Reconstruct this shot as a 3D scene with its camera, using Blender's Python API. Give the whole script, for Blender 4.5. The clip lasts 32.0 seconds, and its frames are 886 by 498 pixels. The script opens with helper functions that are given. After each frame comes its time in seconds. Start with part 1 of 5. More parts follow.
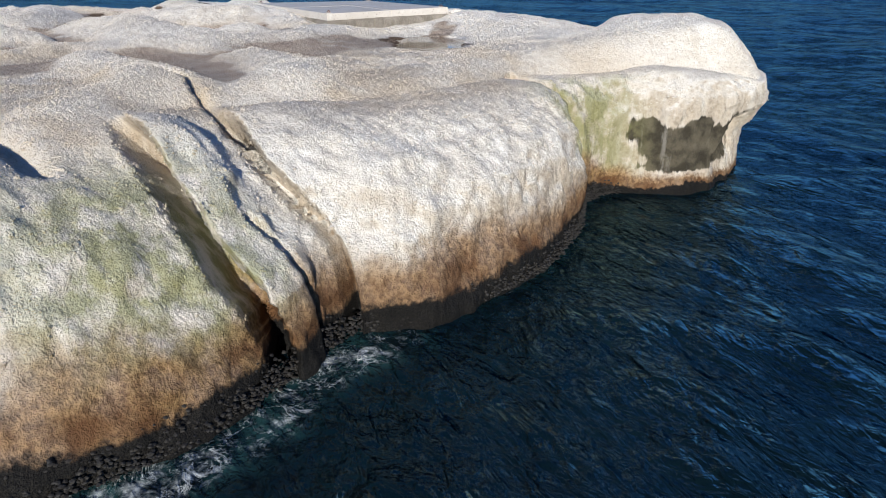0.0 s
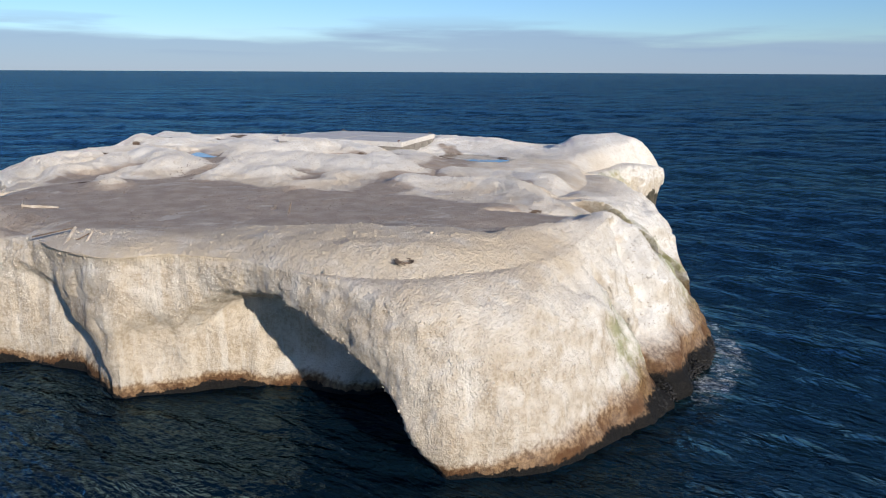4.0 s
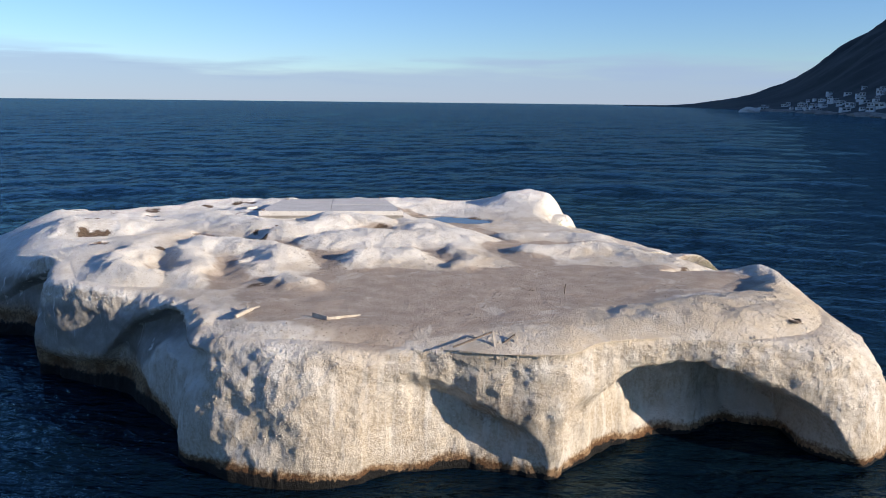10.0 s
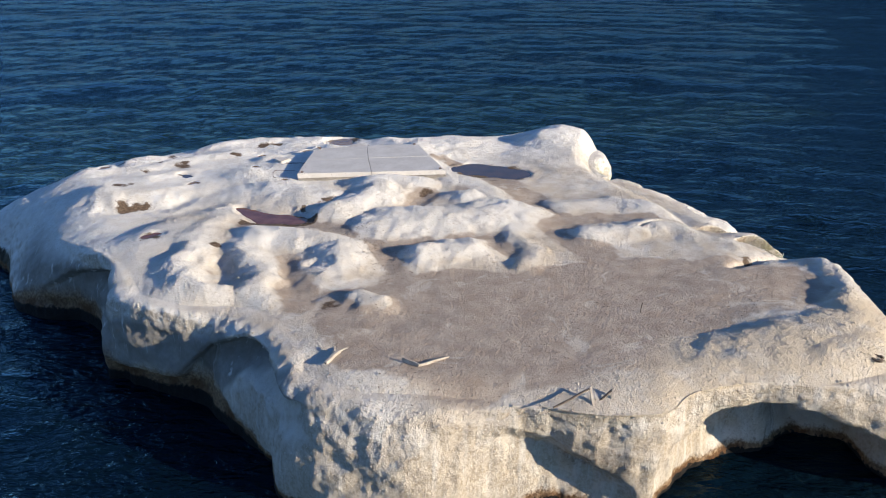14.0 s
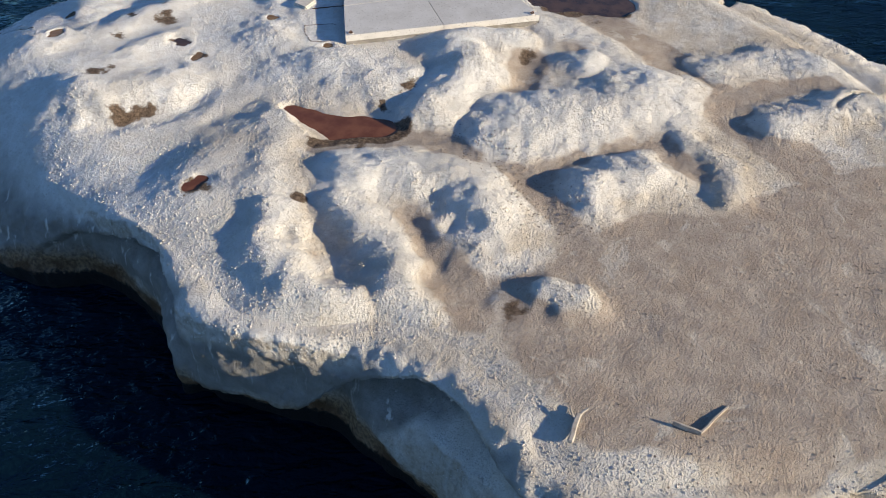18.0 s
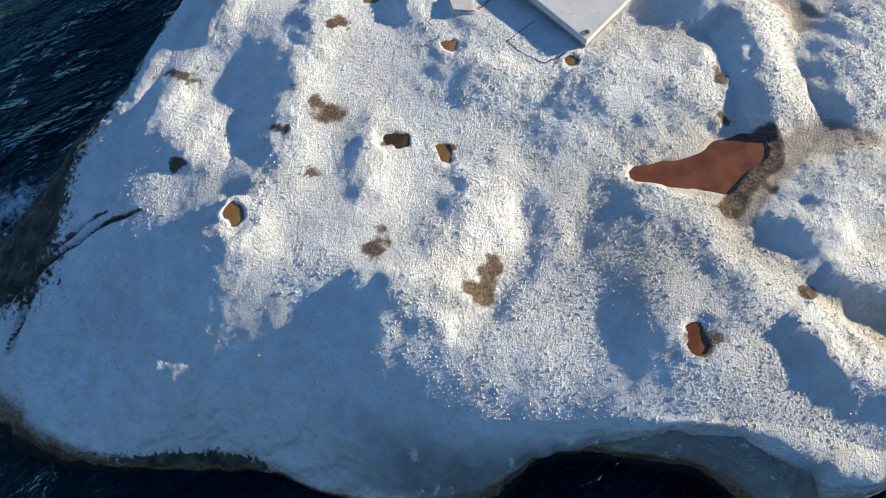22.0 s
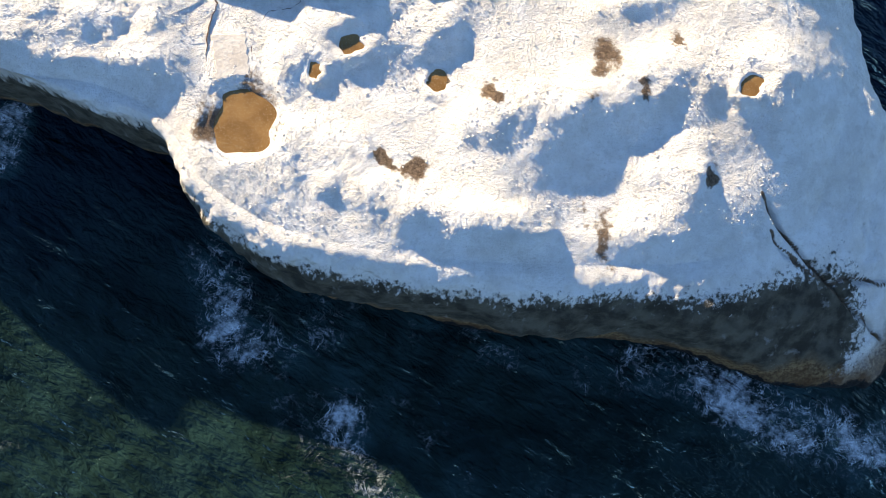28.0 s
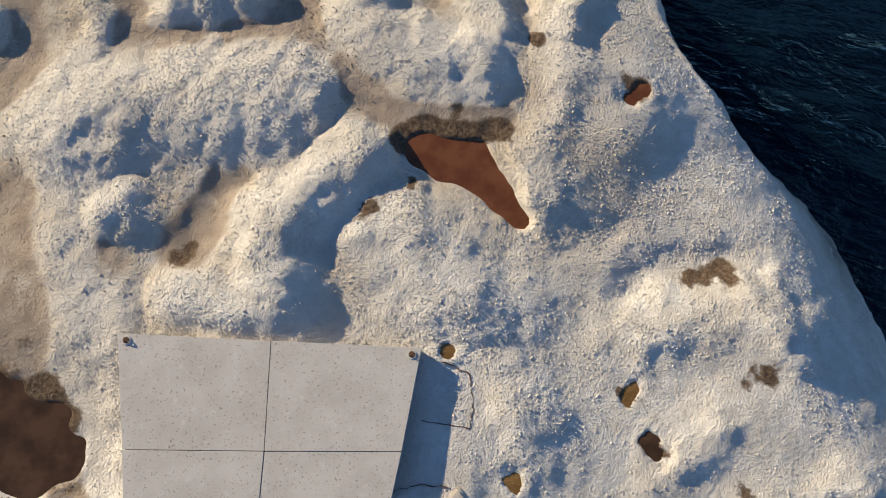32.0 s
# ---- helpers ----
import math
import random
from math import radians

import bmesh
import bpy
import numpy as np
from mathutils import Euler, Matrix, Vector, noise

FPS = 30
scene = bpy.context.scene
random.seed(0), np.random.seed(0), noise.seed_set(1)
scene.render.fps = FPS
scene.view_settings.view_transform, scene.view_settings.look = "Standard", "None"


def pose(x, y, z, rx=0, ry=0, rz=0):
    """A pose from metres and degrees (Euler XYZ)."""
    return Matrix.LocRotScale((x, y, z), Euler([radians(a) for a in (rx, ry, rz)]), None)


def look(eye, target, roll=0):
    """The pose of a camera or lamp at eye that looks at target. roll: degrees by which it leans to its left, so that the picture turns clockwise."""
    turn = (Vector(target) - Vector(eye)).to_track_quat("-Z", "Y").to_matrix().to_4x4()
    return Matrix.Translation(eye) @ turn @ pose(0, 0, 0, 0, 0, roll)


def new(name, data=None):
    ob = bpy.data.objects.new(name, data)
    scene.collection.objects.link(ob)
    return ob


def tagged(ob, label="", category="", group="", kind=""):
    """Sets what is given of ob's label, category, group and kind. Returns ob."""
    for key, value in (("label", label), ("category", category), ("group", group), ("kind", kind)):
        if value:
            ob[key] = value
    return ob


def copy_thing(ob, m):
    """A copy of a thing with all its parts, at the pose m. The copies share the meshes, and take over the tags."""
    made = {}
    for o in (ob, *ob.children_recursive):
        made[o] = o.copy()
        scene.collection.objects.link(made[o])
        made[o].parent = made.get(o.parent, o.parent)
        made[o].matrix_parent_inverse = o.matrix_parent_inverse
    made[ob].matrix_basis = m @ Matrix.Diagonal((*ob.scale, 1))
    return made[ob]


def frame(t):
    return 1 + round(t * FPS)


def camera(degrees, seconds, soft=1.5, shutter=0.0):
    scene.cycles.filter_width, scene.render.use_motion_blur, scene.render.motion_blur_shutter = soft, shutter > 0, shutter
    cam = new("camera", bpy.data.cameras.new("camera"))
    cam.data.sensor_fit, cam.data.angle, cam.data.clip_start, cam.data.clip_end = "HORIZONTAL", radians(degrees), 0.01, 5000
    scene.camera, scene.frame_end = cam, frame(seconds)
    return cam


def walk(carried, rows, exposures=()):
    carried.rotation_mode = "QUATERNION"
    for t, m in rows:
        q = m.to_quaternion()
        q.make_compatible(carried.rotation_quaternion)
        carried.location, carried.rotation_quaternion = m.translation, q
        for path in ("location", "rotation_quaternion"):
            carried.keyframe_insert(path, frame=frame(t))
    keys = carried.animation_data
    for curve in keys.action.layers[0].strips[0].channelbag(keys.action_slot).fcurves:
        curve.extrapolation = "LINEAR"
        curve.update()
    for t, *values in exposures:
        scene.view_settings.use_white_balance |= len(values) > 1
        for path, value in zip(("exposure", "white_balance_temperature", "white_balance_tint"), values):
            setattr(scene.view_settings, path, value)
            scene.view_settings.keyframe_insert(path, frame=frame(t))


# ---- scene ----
cam = camera(59.0, 32.0, 1.0)
PATH = [
    (0.0, (19.550, 20.769, 6.965), (14.042, 28.344, 3.461), 0.05),
    (0.5, (18.440, 18.267, 7.078), (13.389, 26.241, 3.776), -0.05),
    (1.0, (17.204, 15.692, 7.356), (12.613, 24.024, 4.273), -0.21),
    (1.5, (15.673, 13.072, 7.677), (11.613, 21.752, 4.819), -0.01),
    (2.0, (13.793, 10.414, 8.020), (10.338, 19.423, 5.394), 0.32),
    (2.5, (11.603, 7.951, 8.179), (8.801, 17.225, 5.702), 0.35),
    (4.5, (0.000, -0.000, 8.775), (0.000, 9.766, 6.626), 0.27),
    (5.0, (-3.336, -1.064, 8.897), (-2.867, 8.711, 6.842), 0.22),
    (5.5, (-6.799, -1.704, 9.060), (-5.828, 8.048, 7.073), 0.19),
    (6.0, (-9.964, -1.880, 9.056), (-8.516, 7.829, 7.150), 0.28),
    (6.5, (-12.557, -1.773, 9.175), (-10.615, 7.845, 7.248), 0.31),
    (7.0, (-14.526, -1.455, 9.316), (-12.080, 8.046, 7.379), 0.37),
    (7.5, (-16.073, -0.937, 9.376), (-13.136, 8.426, 7.446), 0.43),
    (8.0, (-17.308, -0.294, 9.352), (-13.881, 8.907, 7.455), 0.46),
    (8.5, (-18.230, 0.468, 9.394), (-14.351, 9.492, 7.514), 0.48),
    (9.0, (-18.839, 1.323, 9.653), (-14.548, 10.153, 7.752), 0.47),
    (9.5, (-19.301, 2.199, 10.239), (-14.818, 10.940, 8.373), 0.59),
    (10.0, (-19.711, 2.949, 11.063), (-15.147, 11.650, 9.204), 0.64),
    (10.5, (-20.101, 3.585, 11.952), (-15.491, 12.255, 10.055), 0.68),
    (11.0, (-20.427, 4.149, 12.849), (-15.825, 12.807, 10.884), 0.68),
    (11.5, (-20.762, 4.605, 13.802), (-16.187, 13.240, 11.679), 0.64),
    (12.0, (-21.044, 4.989, 14.771), (-16.481, 13.571, 12.419), 0.53),
    (12.5, (-21.295, 5.316, 15.760), (-16.712, 13.809, 13.140), 0.49),
    (13.0, (-21.557, 5.627, 16.648), (-16.969, 14.006, 13.693), 0.36),
    (13.5, (-21.727, 5.951, 16.878), (-17.174, 14.212, 13.558), 0.37),
    (14.0, (-21.723, 6.496, 16.899), (-17.198, 14.598, 13.173), 0.38),
    (14.5, (-21.577, 7.356, 16.990), (-17.042, 15.262, 12.876), 0.46),
    (16.5, (-21.469, 13.969, 17.875), (-16.979, 20.892, 12.225), 0.20),
    (17.0, (-21.909, 16.052, 18.358), (-17.365, 22.638, 12.360), 0.83),
    (17.5, (-22.341, 18.397, 18.738), (-17.788, 24.641, 12.391), 0.87),
    (18.0, (-22.864, 20.907, 19.102), (-18.330, 26.816, 12.429), 0.76),
    (18.5, (-23.382, 23.564, 19.493), (-18.837, 29.101, 12.516), 0.48),
    (19.0, (-23.911, 26.272, 19.908), (-19.338, 31.406, 12.647), 0.04),
    (19.5, (-24.486, 29.008, 20.420), (-19.933, 33.738, 12.877), -0.67),
    (20.0, (-25.078, 31.864, 21.091), (-20.580, 36.129, 13.244), -1.30),
    (20.5, (-25.519, 34.908, 21.742), (-21.031, 38.538, 13.576), -1.27),
    (21.0, (-25.907, 38.082, 22.402), (-21.432, 40.985, 13.943), -0.88),
    (21.5, (-26.103, 41.389, 23.000), (-21.677, 43.510, 14.288), 0.04),
    (22.0, (-26.021, 44.742, 23.394), (-21.689, 46.072, 14.479), 1.12),
    (22.5, (-25.597, 48.020, 23.835), (-21.467, 48.643, 14.748), 2.27),
    (23.0, (-24.878, 51.132, 24.326), (-21.084, 51.158, 15.073), 3.07),
    (23.5, (-23.932, 53.965, 24.805), (-20.554, 53.528, 15.403), 3.33),
    (24.0, (-22.735, 56.543, 25.334), (-19.864, 55.767, 15.787), 2.68),
    (24.5, (-21.236, 58.990, 25.866), (-18.908, 57.946, 16.197), 2.52),
    (25.0, (-19.355, 61.198, 26.269), (-17.561, 59.934, 16.513), 3.69),
    (25.5, (-17.206, 63.077, 26.415), (-15.877, 61.655, 16.606), 5.36),
    (27.5, (-8.479, 62.839, 25.902), (-8.657, 61.324, 16.019), 9.96),
    (28.0, (-7.572, 61.076, 25.747), (-7.983, 59.543, 15.874), 12.29),
    (28.5, (-7.055, 58.832, 25.832), (-7.669, 57.406, 15.953), 14.13),
    (29.0, (-7.059, 56.837, 25.772), (-7.838, 55.319, 15.919), 11.65),
    (29.5, (-7.264, 54.781, 25.741), (-8.180, 53.083, 15.929), 8.42),
    (30.0, (-7.432, 52.841, 25.709), (-8.413, 50.935, 15.942), 7.13),
    (30.5, (-7.621, 51.188, 25.696), (-8.636, 49.160, 15.957), 6.69),
    (31.0, (-7.797, 49.834, 25.684), (-8.828, 47.749, 15.958), 6.57),
    (31.5, (-7.953, 48.674, 25.665), (-8.997, 46.554, 15.948), 6.48),
    (32.0, (-8.117, 47.697, 25.629), (-9.152, 45.580, 15.911), 6.43),
]
EXPOSURES = [(0.0, 0.35, 6012, 9), (2.0, 0.1, 6012, 9), (5.0, 0.48, 6203, 12), (9.0, 0.63, 6394, 13), (14.0, 0.73, 6456, 10),
             (17.0, 0.73, 6795, 9), (19.0, 0.66, 6701, 6), (22.0, 0.93, 6446, 3), (23.0, 1.13, 6573, 0), (24.0, 1.4, 6868, 0), (25.0, 1.62, 7166, 2),
             (28.0, 1.77, 7981, 8), (28.6, 1.35, 8284, 10), (29.4, 0.78, 8103, 10), (30.0, 0.63, 7902, 9), (32.0, 0.55, 7802, 8)]
walk(cam, [(t, look(eye, target, roll)) for t, eye, target, roll in PATH], EXPOSURES)

# ---------------------------------------------------------------- sky, sun
SUN_AZ, SUN_EL = 145.0, 16.0          # compass from +y towards +x, height over the sea
world = bpy.data.worlds.new("sky")
scene.world = world
world.use_nodes = True
wn, wl = world.node_tree.nodes, world.node_tree.links
wn.clear()
w_out = wn.new("ShaderNodeOutputWorld")
w_bg = wn.new("ShaderNodeBackground")
w_sky = wn.new("ShaderNodeTexSky")
w_sky.sky_type = "NISHITA"
w_sky.sun_disc = False
w_sky.sun_elevation = radians(SUN_EL)
w_sky.sun_rotation = radians(SUN_AZ)
w_sky.altitude = 0.0
w_sky.air_density, w_sky.dust_density, w_sky.ozone_density = 1.0, 0.0, 4.0
w_bg.inputs["Strength"].default_value = 0.090
w_co = wn.new("ShaderNodeTexCoord")
w_sep = wn.new("ShaderNodeSeparateXYZ")
wl.new(w_co.outputs["Generated"], w_sep.inputs[0])
w_map = wn.new("ShaderNodeMapping")
w_map.inputs["Scale"].default_value = (3.0, 3.0, 34.0)
wl.new(w_co.outputs["Generated"], w_map.inputs[0])
w_noise = wn.new("ShaderNodeTexNoise")
w_noise.inputs["Scale"].default_value = 1.0
w_noise.inputs["Detail"].default_value = 6.0
w_noise.inputs["Roughness"].default_value = 0.5
wl.new(w_map.outputs[0], w_noise.inputs["Vector"])


def wmath(op, a, b=None, c=None):
    n = wn.new("ShaderNodeMath")
    n.operation = op
    for i, v in enumerate((a, b, c)):
        if v is None:
            continue
        if isinstance(v, (int, float)):
            n.inputs[i].default_value = v
        else:
            wl.new(v, n.inputs[i])
    return n.outputs[0]


def wramp(v, lo, hi):
    n = wn.new("ShaderNodeMapRange")
    n.interpolation_type = "SMOOTHSTEP"
    n.inputs["From Min"].default_value, n.inputs["From Max"].default_value = lo, hi
    wl.new(v, n.inputs["Value"])
    return n.outputs[0]


# a low bank of thin cloud over the horizon, fraying upwards
w_top = wmath("ADD", w_sep.outputs["Z"], wmath("MULTIPLY", wmath("SUBTRACT", w_noise.outputs["Fac"], 0.5), -0.085))
w_bank = wmath("SUBTRACT", 1.0, wramp(w_top, 0.030, 0.052))
w_map2 = wn.new("ShaderNodeMapping")
w_map2.inputs["Scale"].default_value = (4.0, 4.0, 46.0)
w_map2.inputs["Location"].default_value = (3.7, 1.2, 0.4)
wl.new(w_co.outputs["Generated"], w_map2.inputs[0])
w_noise2 = wn.new("ShaderNodeTexNoise")
w_noise2.inputs["Scale"].default_value, w_noise2.inputs["Detail"].default_value = 1.0, 7.0
wl.new(w_map2.outputs[0], w_noise2.inputs["Vector"])
w_band = wmath("MULTIPLY", wramp(w_sep.outputs["Z"], 0.012, 0.03), wmath("SUBTRACT", 1.0, wramp(w_sep.outputs["Z"], 0.045, 0.075)))
w_wisp = wmath("MULTIPLY", wramp(w_noise2.outputs["Fac"], 0.52, 0.66), w_band)
w_mix = wn.new("ShaderNodeMix")
w_mix.data_type = "RGBA"
w_mix.inputs["B"].default_value = (2.7, 3.5, 4.9, 1.0)
wl.new(wmath("MULTIPLY", w_bank, 0.72), w_mix.inputs["Factor"])
w_tint = wn.new("ShaderNodeMix")
w_tint.data_type, w_tint.blend_type = "RGBA", "MULTIPLY"
w_tint.inputs["Factor"].default_value = 1.0
w_tint.inputs["B"].default_value = (0.84, 0.96, 1.17, 1.0)
wl.new(w_sky.outputs[0], w_tint.inputs["A"])
wl.new(w_tint.outputs["Result"], w_mix.inputs["A"])
w_mix2 = wn.new("ShaderNodeMix")
w_mix2.data_type = "RGBA"
w_mix2.inputs["B"].default_value = (2.7, 3.6, 5.0, 1.0)
wl.new(wmath("MULTIPLY", w_wisp, 0.45), w_mix2.inputs["Factor"])
wl.new(w_mix.outputs["Result"], w_mix2.inputs["A"])
wl.new(w_mix2.outputs["Result"], w_bg.inputs["Color"])
wl.new(w_bg.outputs[0], w_out.inputs["Surface"])

sun_data = bpy.data.lights.new("sun", "SUN")
sun_data.energy, sun_data.angle, sun_data.color = 5.0, radians(0.6), (1.0, 0.885, 0.71)
sun = new("sun", sun_data)
sun_dir = Vector((math.sin(radians(SUN_AZ)) * math.cos(radians(SUN_EL)),
                  math.cos(radians(SUN_AZ)) * math.cos(radians(SUN_EL)), math.sin(radians(SUN_EL))))
sun.matrix_world = look(sun_dir * 50, (0, 0, 0))


# ---------------------------------------------------------------- materials
class Nodes:
    """A small writer of node materials."""

    def __init__(self, name):
        self.mat = bpy.data.materials.new(name)
        self.mat.use_nodes = True
        self.n, self.l = self.mat.node_tree.nodes, self.mat.node_tree.links
        self.bsdf = self.n["Principled BSDF"]
        self.co = self.n.new("ShaderNodeTexCoord").outputs["Object"]

    def put(self, v, socket):
        if isinstance(v, (int, float)):
            socket.default_value = v
        elif isinstance(v, tuple):
            socket.default_value = v if len(v) == 4 else (*v, 1.0)
        else:
            self.l.new(v, socket)

    def scaled(self, s, turn=0.0):
        m = self.n.new("ShaderNodeMapping")
        m.vector_type = "TEXTURE" if turn else "POINT"
        m.inputs["Scale"].default_value = tuple(1 / k for k in s) if turn else s
        m.inputs["Rotation"].default_value = (0, 0, radians(turn))
        self.l.new(self.co, m.inputs[0])
        return m.outputs[0]

    def noise(self, scale, detail=4.0, rough=0.55, at=None, warp=0.0):
        t = self.n.new("ShaderNodeTexNoise")
        t.inputs["Scale"].default_value, t.inputs["Detail"].default_value = scale, detail
        t.inputs["Roughness"].default_value, t.inputs["Distortion"].default_value = rough, warp
        self.l.new(self.co if at is None else at, t.inputs["Vector"])
        return t.outputs["Fac"]

    def warped(self, amount):
        """Object coordinates shaken by fine noise."""
        t = self.n.new("ShaderNodeTexNoise")
        t.inputs["Scale"].default_value, t.inputs["Detail"].default_value = 11.0, 3.0
        self.l.new(self.co, t.inputs["Vector"])
        v = self.n.new("ShaderNodeVectorMath")
        v.operation = "MULTIPLY_ADD"
        self.l.new(t.outputs["Color"], v.inputs[0])
        v.inputs[1].default_value = (amount, amount, amount)
        self.l.new(self.co, v.inputs[2])
        return v.outputs[0]

    def cells(self, scale, feature="F1", at=None):
        t = self.n.new("ShaderNodeTexVoronoi")
        t.inputs["Scale"].default_value, t.feature = scale, feature
        self.l.new(self.co if at is None else at, t.inputs["Vector"])
        return t.outputs["Distance"]

    def math(self, op, a, b=0.0, c=0.0):
        t = self.n.new("ShaderNodeMath")
        t.operation = op
        for i, v in enumerate((a, b, c)):
            self.put(v, t.inputs[i])
        return t.outputs[0]

    def ramp(self, v, lo, hi, a=0.0, b=1.0):
        t = self.n.new("ShaderNodeMapRange")
        t.interpolation_type = "SMOOTHSTEP"
        for k, x in (("From Min", lo), ("From Max", hi), ("To Min", a), ("To Max", b)):
            t.inputs[k].default_value = x
        self.put(v, t.inputs["Value"])
        return t.outputs[0]

    def mix(self, fac, a, b):
        t = self.n.new("ShaderNodeMix")
        t.data_type = "RGBA"
        self.put(fac, t.inputs["Factor"])
        self.put(a, t.inputs["A"])
        self.put(b, t.inputs["B"])
        return t.outputs["Result"]

    def attr(self, name):
        t = self.n.new("ShaderNodeAttribute")
        t.attribute_name = name
        return t.outputs["Fac"]

    def height(self):
        t = self.n.new("ShaderNodeSeparateXYZ")
        self.l.new(self.co, t.inputs[0])
        return t.outputs["Z"]

    def upness(self):
        g = self.n.new("ShaderNodeNewGeometry")
        t = self.n.new("ShaderNodeSeparateXYZ")
        self.l.new(g.outputs["Normal"], t.inputs[0])
        return t.outputs["Z"]

    def bump(self, h, strength, dist, chain=None):
        t = self.n.new("ShaderNodeBump")
        t.inputs["Strength"].default_value, t.inputs["Distance"].default_value = strength, dist
        self.put(h, t.inputs["Height"])
        if chain is not None:
            self.l.new(chain, t.inputs["Normal"])
        return t.outputs["Normal"]

    def done(self, color, rough, normal=None, **more):
        self.put(color, self.bsdf.inputs["Base Color"])
        self.put(rough, self.bsdf.inputs["Roughness"])
        if normal is not None:
            self.l.new(normal, self.bsdf.inputs["Normal"])
        for k, v in more.items():
            self.put(v, self.bsdf.inputs[k.replace("_", " ")])
        return self.mat


def rock_material():
    m = Nodes("guano_covered_granite")
    big, mid, fine = m.noise(0.35, 5), m.noise(1.6, 6, 0.6), m.noise(9.0, 6, 0.62)
    grit = m.noise(38.0, 3, 0.7)
    streak = m.noise(1.0, 5, 0.6, at=m.scaled((2.6, 2.6, 0.22)))
    z, up = m.height(), m.upness()
    # whitewash of droppings
    white = m.mix(m.ramp(mid, 0.35, 0.7), (0.75, 0.715, 0.665), (0.85, 0.83, 0.795))
    white = m.mix(m.ramp(m.noise(5.0, 9, 0.74, warp=0.3), 0.45, 0.37, 0, 0.28), white, (0.54, 0.47, 0.39))
    white = m.mix(m.ramp(fine, 0.54, 0.70, 0, 0.25), white, (0.56, 0.49, 0.41))
    white = m.mix(m.ramp(m.math("ADD", m.math("MULTIPLY", grit, 0.6), m.math("MULTIPLY", big, 0.4)), 0.52, 0.60, 0, 0.42), white, (0.45, 0.39, 0.315))
    white = m.mix(m.ramp(m.noise(1.9, 8, 0.68, warp=0.6), 0.50, 0.64, 0, 0.24), white, (0.47, 0.42, 0.36))
    # a beige dust mantle in broad drifts
    white = m.mix(m.math("MULTIPLY", m.attr("dust"), m.ramp(m.math("ADD", m.math("MULTIPLY", mid, 0.6), m.math("MULTIPLY", big, 0.5)), 0.38, 0.66, 0.2, 1.0)), white, (0.54, 0.45, 0.345))
    # bare granite showing on the steep faces
    stone = m.mix(m.ramp(fine, 0.35, 0.65), (0.36, 0.285, 0.205), (0.53, 0.45, 0.355))
    stone = m.mix(m.ramp(streak, 0.5, 0.7, 0, 0.7), stone, (0.66, 0.62, 0.57))
    # dark stone: wet along the back cliff, plus a dark panel under the headland's lip
    darkstone = m.mix(m.ramp(mid, 0.35, 0.65), (0.045, 0.040, 0.030), (0.13, 0.115, 0.085))
    darkstone = m.mix(m.ramp(streak, 0.60, 0.72, 0, 0.3), darkstone, (0.50, 0.48, 0.45))
    steep = m.ramp(up, 0.62, 0.2)
    show = m.math("MULTIPLY", steep, m.ramp(m.math("ADD", m.math("MULTIPLY", mid, 0.5), m.math("MULTIPLY", streak, 0.7)), 0.36, 0.68))
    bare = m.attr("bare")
    col = m.mix(m.math("MULTIPLY", show, 0.85), white, stone)
    # grey below the side cliff's lips: bare stone plus the overhang's painted shade
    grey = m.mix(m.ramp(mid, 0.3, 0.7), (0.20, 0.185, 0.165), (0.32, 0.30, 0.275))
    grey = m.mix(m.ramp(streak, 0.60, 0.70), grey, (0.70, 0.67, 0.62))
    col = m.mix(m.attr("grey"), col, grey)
    drip = m.noise(1.0, 4, 0.6, at=m.scaled((6.5, 6.5, 0.30)))
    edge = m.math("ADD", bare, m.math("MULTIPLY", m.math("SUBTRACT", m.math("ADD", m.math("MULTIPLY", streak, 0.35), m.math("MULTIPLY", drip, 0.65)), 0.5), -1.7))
    col = m.mix(m.ramp(edge, 0.35, 0.6), col, darkstone)
    # trodden soil on the flats
    earth = m.mix(m.ramp(mid, 0.3, 0.7), (0.355, 0.280, 0.222), (0.49, 0.412, 0.342))
    earth = m.mix(m.ramp(m.noise(3.2, 8, 0.7), 0.50, 0.62, 0, 0.6), earth, (0.30, 0.235, 0.185))
    earth = m.mix(m.ramp(grit, 0.5, 0.75, 0, 0.75), earth, (0.50, 0.45, 0.40))
    pale = m.ramp(m.noise(0.55, 7, 0.66, warp=0.8), 0.56, 0.66, 0, 0.7)
    earth = m.mix(pale, earth, (0.60, 0.55, 0.48))
    soil = m.attr("soil")
    soil_f = m.ramp(m.math("ADD", soil, m.math("MULTIPLY", m.math("SUBTRACT", mid, 0.5), 0.7)), 0.25, 0.78)
    col = m.mix(m.math("MULTIPLY", soil_f, m.ramp(up, 0.5, 0.85)), col, earth)
    # cream dust on the front rim
    col = m.mix(m.math("MULTIPLY", m.attr("cream"), m.ramp(mid, 0.3, 0.6, 0.4, 0.9)), col, (0.60, 0.50, 0.375))
    # dark mud in hollows, also used for the shade in narrow cracks
    mud = m.mix(m.ramp(fine, 0.3, 0.7), (0.07, 0.046, 0.032), (0.21, 0.15, 0.105))
    col = m.mix(m.ramp(m.math("ADD", m.attr("mud"), m.math("MULTIPLY", m.math("SUBTRACT", fine, 0.5), 0.9)), 0.35, 0.75), col, mud)
    # green weed patches low on the right-hand faces
    green = m.math("MULTIPLY", m.attr("weed"), m.ramp(m.math("ADD", mid, m.math("MULTIPLY", streak, 0.6)), 0.62, 0.90))
    col = m.mix(m.math("MULTIPLY", green, 0.75), col, (0.225, 0.235, 0.075))
